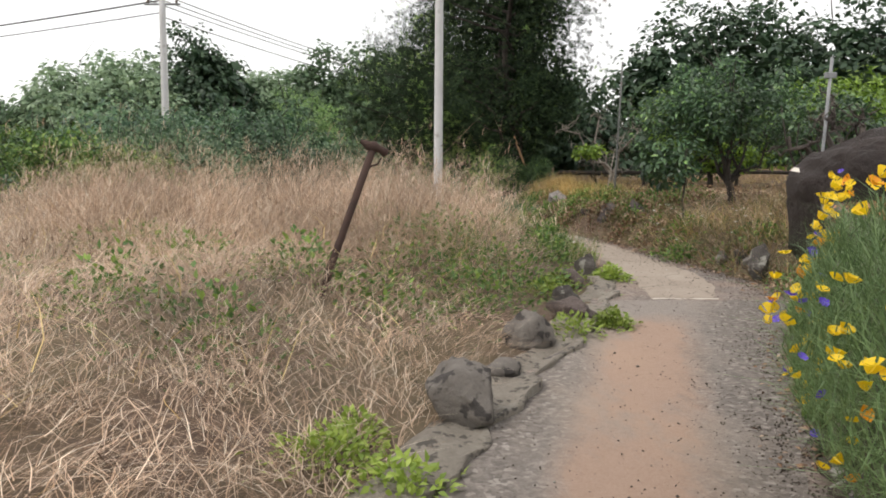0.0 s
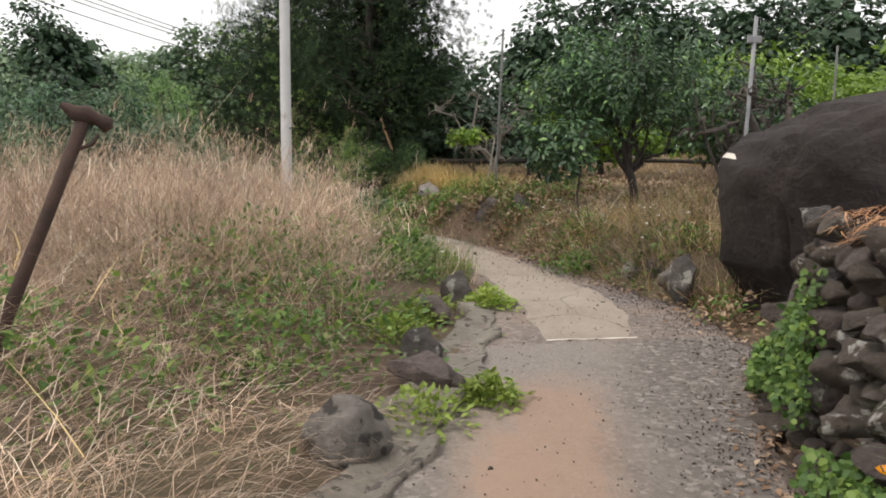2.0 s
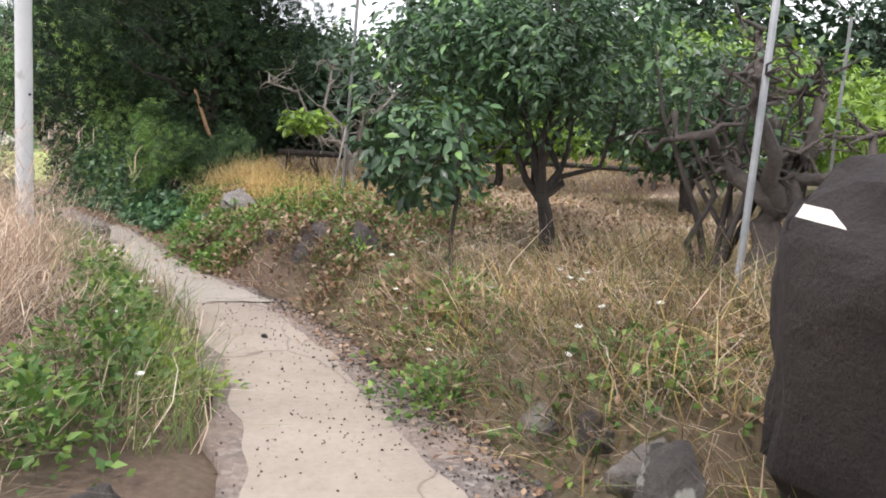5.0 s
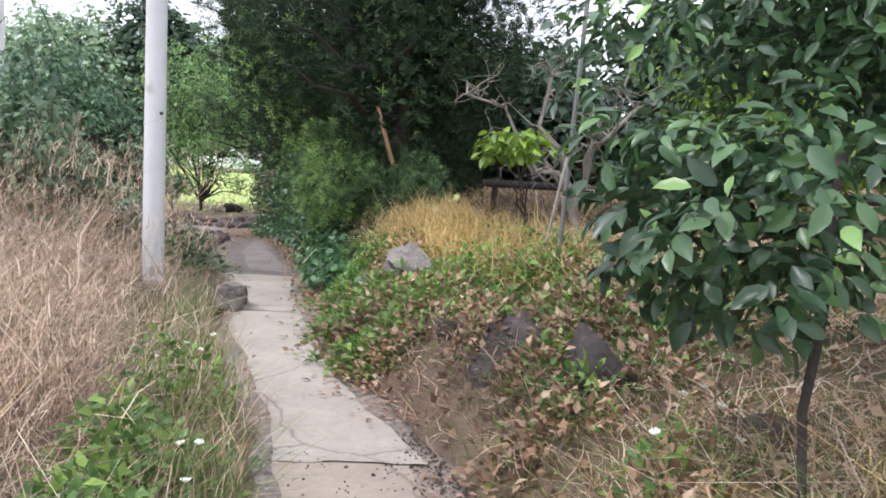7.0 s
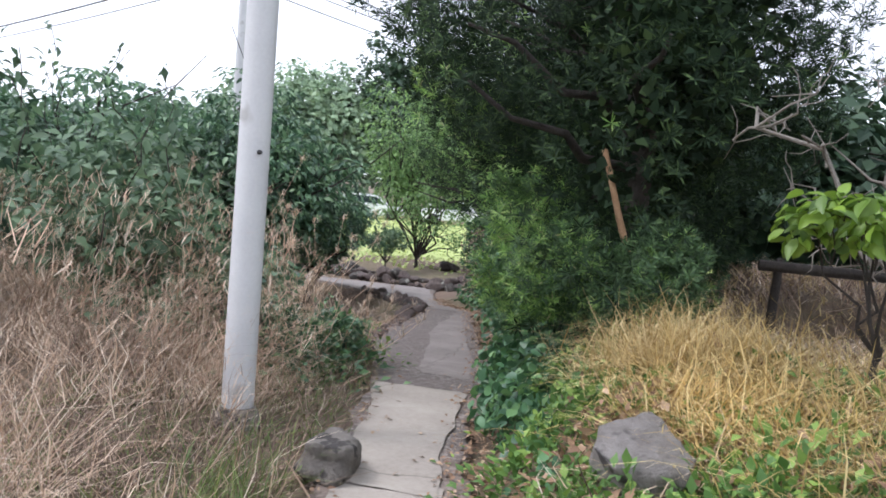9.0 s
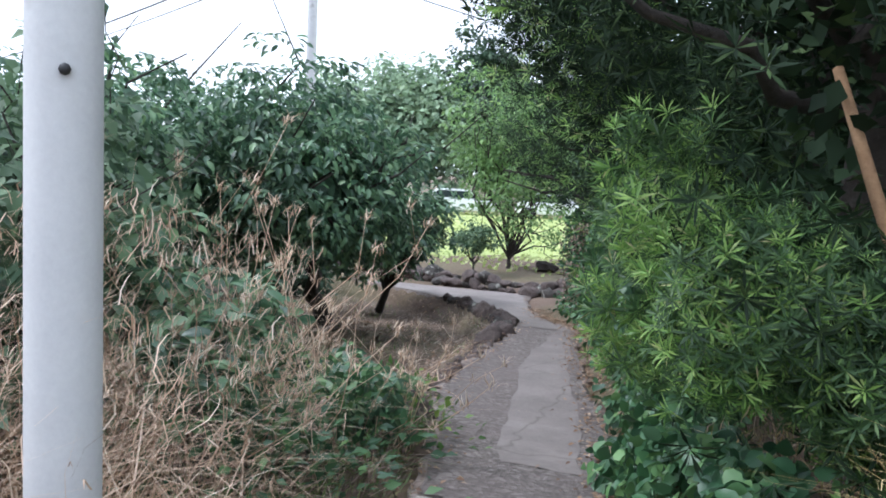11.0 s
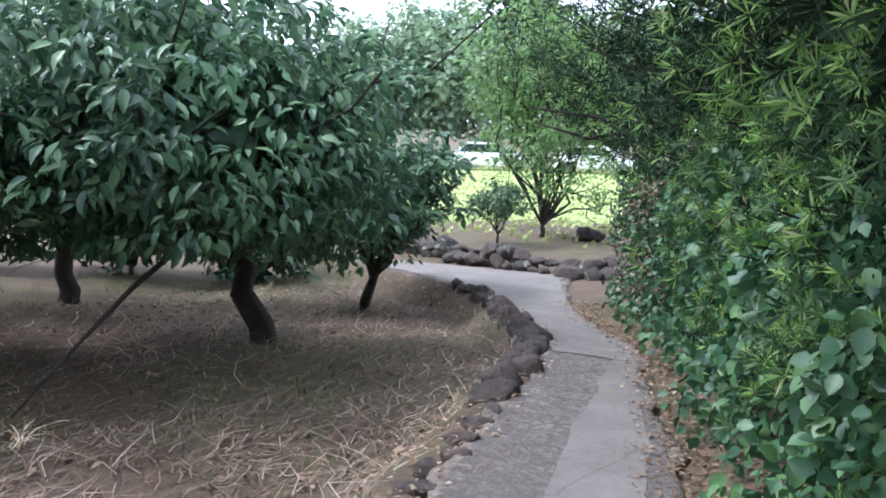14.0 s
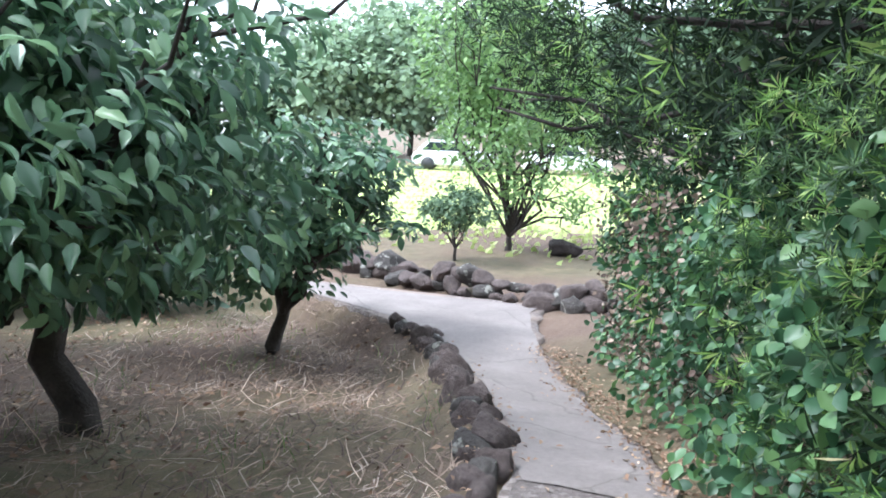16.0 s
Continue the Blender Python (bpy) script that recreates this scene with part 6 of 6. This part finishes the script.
# fallen leaves along the lower path
n = 6500
yy = rg.uniform(13, 28.5, n)
side = rg.random(n) < 0.8
xx = np.where(side, np.interp(yy, XR_Y, XR_X) + 0.08 + rg.normal(0, 0.14, n), np.interp(yy, XL_Y, XL_X) + rg.normal(-0.04, 0.13, n))
P = np.column_stack([xx, yy, np.maximum(land(xx, yy), np.interp(yy, GP_Y, GP_Z) + 0.012) + 0.02])
D = np.column_stack([rg.normal(0, 1, (n, 2)), rg.normal(0, 0.15, n)])
tagged(part("fallen_leaves", scatter("fallen_leaves", LEAF_V, LEAF_F, frames_for(D, rg, 0.3), P, rg.uniform(0.02, 0.05, n), M_BROWNLEAF)), "brown fallen leaves along the path", "leaves", kind="stuff")
n = 2600
yy = np.where(rg.random(2600) < 0.5, rg.uniform(6.2, 9, 2600), rg.uniform(3.5, 12.5, 2600))
xx = np.interp(yy, XR_Y, XR_X) + rg.normal(-0.02, 0.12, n) + np.where((yy > 6.2) & (yy < 9), rg.uniform(0, 1.0, n), 0)
P = np.column_stack([xx, yy, np.maximum(land(xx, yy), np.interp(yy, GP_Y, GP_Z) + 0.012) + 0.015])
D = np.column_stack([rg.normal(0, 1, (n, 2)), rg.normal(0, 0.2, n)])
tagged(part("leaf_litter", scatter("leaf_litter", LEAF_V, LEAF_F, frames_for(D, rg, 0.3), P, rg.uniform(0.025, 0.06, n), M_BROWNLEAF)), "brown leaf litter along the foot of the bank", "leaves", kind="stuff")
n = 5200
xb, yb = rg.uniform(3.0, 7.5, n), rg.uniform(9.0, 17.0, n)
kb = (edge_right(xb, yb) > 0.05) & (rg.random(n) < 0.3 + 0.7 * clumpy(2.1 * xb, 1.9 * yb))
Pb = np.column_stack([xb, yb, land(xb, yb) + 0.03 + 0.16 * rg.random(n)])[kb]
tagged(part("dead_leaves", scatter("dead_leaves", LEAF_V * np.array([1.2, 1, 1]), LEAF_F, leaf_frames(rg.normal(0, 1, Pb.shape), rg, 0.7, 0.6), Pb, rg.uniform(0.03, 0.07, len(Pb)), M_BROWNLEAF)), "dead brown leaves caught in the grass of the bank", "leaves", kind="stuff")
# grit and pebbles on the path
n = 7000
yy = rg.uniform(1, 13, n)
u = np.where(rg.random(n) < 0.75, 1 - np.abs(rg.normal(0, 0.13, n)), rg.random(n))
xx = np.interp(yy, XL_Y, XL_X) * (1 - u) + np.interp(yy, XR_Y, XR_X) * u
PEB_V = np.array([(1, 0, 0), (-1, 0.2, 0), (0.1, 0.9, 0), (0, -1, 0), (0, 0, 0.8), (0, 0, -0.6)])
PEB_F = np.array([(0, 2, 4), (2, 1, 4), (1, 3, 4), (3, 0, 4), (2, 0, 5), (1, 2, 5), (3, 1, 5), (0, 3, 5)])
R = frames_for(rg.normal(0, 1, (n, 3)) * np.array([1, 1, 0.2]), rg, 0.2)
tagged(part("grit", scatter("grit", PEB_V, PEB_F, R, np.column_stack([xx, yy, np.interp(yy, GP_Y, GP_Z) + 0.016]), rg.uniform(0.003, 0.008, n) * np.where(rg.random(n) < 0.04, 2, 1), M_WALLSTONE)), "dark grit and crumbs of lava on the path", "gravel", kind="stuff")

rk = np.random.default_rng(330)
k = 300
fx = np.column_stack([3.48 + rk.normal(0, 0.08, k), 5.3 + rk.normal(0, 0.16, k), 1.06 + rk.uniform(0, 0.15, k)])
tagged(part("dry_tuft", blades("dry_tuft", fx, rk.uniform(0.05, 0.11, k), np.column_stack([rk.normal(-1.6, 0.6, k), rk.normal(-0.6, 0.8, k)]), rk.uniform(0.003, 0.006, k), M_RUSTGRASS, 2.2, 0.3)), "rust-brown dry grass tuft hanging over the wall", "grass", kind="stuff")

# ---- the poppies on the terrace wall ----
poppies = thing("poppy_plant", (1.75, 2.4, 0.9), "bushy grey-green poppies in yellow and orange flower spilling over a wall", "flowers")
rp = np.random.default_rng(300)


def poppy_front(y, z):
    """How far the bush hangs out over the path."""
    return np.interp(2.4 + y, XR_Y, XR_X) - 1.75 - 0.32 * np.exp(-(y / 0.9) ** 2) * np.exp(-((z - 0.15) / 0.45) ** 2) + 0.15 * np.maximum(z, 0) - 0.04


n = 20000
yy = rp.uniform(-1.3, 1.7, n)
zz = rp.uniform(-0.5, 0.56, n)
xx = poppy_front(yy, zz) + 0.02 + 0.6 * rp.random(n) ** 1.6
keep = (zz < 0.56 - 0.16 * (yy + 0.1) ** 2) & ((zz > -0.2) | (rp.random(n) < 0.4)) & (rp.random(n) < np.interp(yy, [0.7, 1.6], [1, 0.2]))
B = np.column_stack([xx, yy, zz])[keep]
n = len(B)
part("foliage", blades("foliage", B - np.array([0, 0, 0.1]), rp.uniform(0.05, 0.17, n), lay(rp, n, 1.0, 3.4), rp.uniform(0.0012, 0.0028, n), M_POPPYLEAF, 0.7), poppies, "feathery grey-green foliage")


def flower_mesh(mat, petals, cup, seed):
    r = np.random.default_rng(seed)
    V, F = [], []
    for i in range(petals):
        a = 2 * np.pi * i / petals + r.uniform(-0.15, 0.15)
        o = len(V)
        for u in (0.0, 0.55, 1.0):
            for s in (-1, 0, 1):
                w = (0.15 + 0.85 * math.sin(min(u, 0.9) * 1.7)) * (4.6 / petals)
                rad = u * (1 - 0.12 * abs(s) * u)
                V.append((math.cos(a + s * w * 0.62) * rad, math.sin(a + s * w * 0.62) * rad, cup * u * u + 0.08 * s * s * u + 0.03 * i % 2))
        for p in range(2):
            for q in range(2):
                F.append((o + 3 * p + q, o + 3 * p + q + 1, o + 3 * p + q + 4, o + 3 * p + q + 3))
    return mesh_np("flower", np.array(V), np.array(F), mat, True)


cups = [flower_mesh(M_YELLOW, 4, c, 310 + k) for k, c in enumerate((0.35, 0.8, 1.1))]
cups.append(flower_mesh(M_ORANGE, 4, 0.7, 314))
blue = flower_mesh(M_VIOLET, 8, 0.4, 320)
for k in range(178):
    y = rp.uniform(-1.2, 1.0) if k < 114 else rp.uniform(0.9, 1.9)
    z = rp.uniform(-0.42, 0.58) if k > 16 else rp.uniform(0.0, 0.32)
    x = float(poppy_front(y, z)) + rp.uniform(-0.07, 0.06)
    violet = k % 7 == 6
    f = part("flower", blue if violet else cups[3 if k % 9 == 4 else k % 3], poppies, "violet blossom" if violet else "")
    f.location, f.rotation_euler = (x, y, z), (rp.uniform(-0.3, 0.9), rp.uniform(-1.2, 0.2), rp.uniform(0, 6.28))
    s = rp.uniform(0.018, 0.029) * (0.7 if violet else 1)
    f.scale = (s, s, s)


# ---- parked cars beyond the lawn ----
def profile_prism(name, pts, y0, y1, mat, bev=0.05):
    bm = bmesh.new()
    a = [bm.verts.new((x, y0, z)) for x, z in pts]
    c = [bm.verts.new((x, y1, z)) for x, z in pts]
    bm.faces.new(a)
    bm.faces.new(c[::-1])
    for i in range(len(pts)):
        j = (i + 1) % len(pts)
        bm.faces.new((a[j], a[i], c[i], c[j]))
    bmesh.ops.recalc_face_normals(bm, faces=bm.faces[:])
    bmesh.ops.bevel(bm, geom=bm.edges[:], offset=bev, segments=2, affect="EDGES")
    me = bpy.data.meshes.new(name)
    bm.to_mesh(me)
    bm.free()
    me.materials.append(mat)
    return me


def paint_build(nt, b):
    nt.links.new(ramp(nt, noise_node(nt, 3, 3), [(0.3, (0.72, 0.73, 0.75)), (0.7, (0.8, 0.81, 0.82))]), b.inputs["Base Color"])
    b.inputs["Roughness"].default_value = 0.25


def glass_build(nt, b):
    b.inputs["Base Color"].default_value = (0.03, 0.04, 0.045, 1)
    b.inputs["Roughness"].default_value = 0.08


M_PAINT, M_GLASS = material("white_car_paint", paint_build), material("dark_car_glass", glass_build)
car = thing("car", (-11.6, 58.5, float(land(-11.6, 58.5))), "white parked car beyond the lawn", "car", "parked cars")
part("body", profile_prism("body", [(-2.1, 0.28), (2.1, 0.28), (2.15, 0.7), (1.2, 0.92), (-1.9, 0.95), (-2.15, 0.75)], -0.82, 0.82, M_PAINT, 0.08), car)
part("cabin", profile_prism("cabin", [(1.15, 0.9), (0.5, 1.42), (-1.35, 1.45), (-1.95, 0.93)], -0.7, 0.7, M_PAINT, 0.06), car)
for s in (-1, 1):
    part("window", profile_prism("window", [(0.92, 0.95), (0.42, 1.34), (-1.25, 1.36), (-1.65, 0.97)], s * 0.70 - 0.012, s * 0.70 + 0.012, M_GLASS, 0.004), car)
    for x in (-1.35, 1.35):
        w = part("wheel", tubes("wheel", [([(x, s * 0.62, 0.32), (x, s * 0.84, 0.32)], [0.32, 0.32])], M_BLACK, 18), car)
        part("rim", tubes("rim", [([(x, s * 0.80, 0.32), (x, s * 0.86, 0.32)], [0.2, 0.17])], M_PIPE, 12), w)
car.rotation_euler = (0, 0, 0.25)
second = copy_thing(car, pose(-6.4, 59.5, float(land(-6.4, 59.5)), 0, 0, 8))

# ---- small white wildflowers ----
daisy = thing("wildflower", (3.95, 10.3, float(land(3.95, 10.3))), "small white wildflower in the grass", "flower", "white wildflowers")
blossom = part("blossom", flower_mesh(M_WHITEPETAL, 7, 0.5, 340), daisy)
blossom.location, blossom.scale = (0.02, 0.01, 0.27), (0.02, 0.02, 0.02)
part("stem", tubes("stem", [([(0, 0, -0.02), (0.01, 0, 0.14), (0.02, 0.01, 0.27)], [0.002, 0.002, 0.0015])], M_GREENGRASS, 4), daisy)
rw2 = np.random.default_rng(350)
for k in range(26):
    side = k % 3
    y = rw2.uniform(9.6, 12.2) if side else rw2.uniform(10, 14)
    x = float(np.interp(y, XR_Y, XR_X)) + rw2.uniform(0.1, 0.9) if side else float(np.interp(y, XL_Y, XL_X)) - rw2.uniform(0.05, 0.5)
    copy_thing(daisy, pose(x, y, float(land(x, y)), rw2.uniform(-15, 15), rw2.uniform(-15, 15), rw2.uniform(0, 360)))
stone(3.28, 11.6, (0.035, 0.028, 0.02), M_BASALT, 700, "small dark clod lying on the path", 0.2, z=float(np.interp(11.6, GP_Y, GP_Z)) + 0.015, n=2)
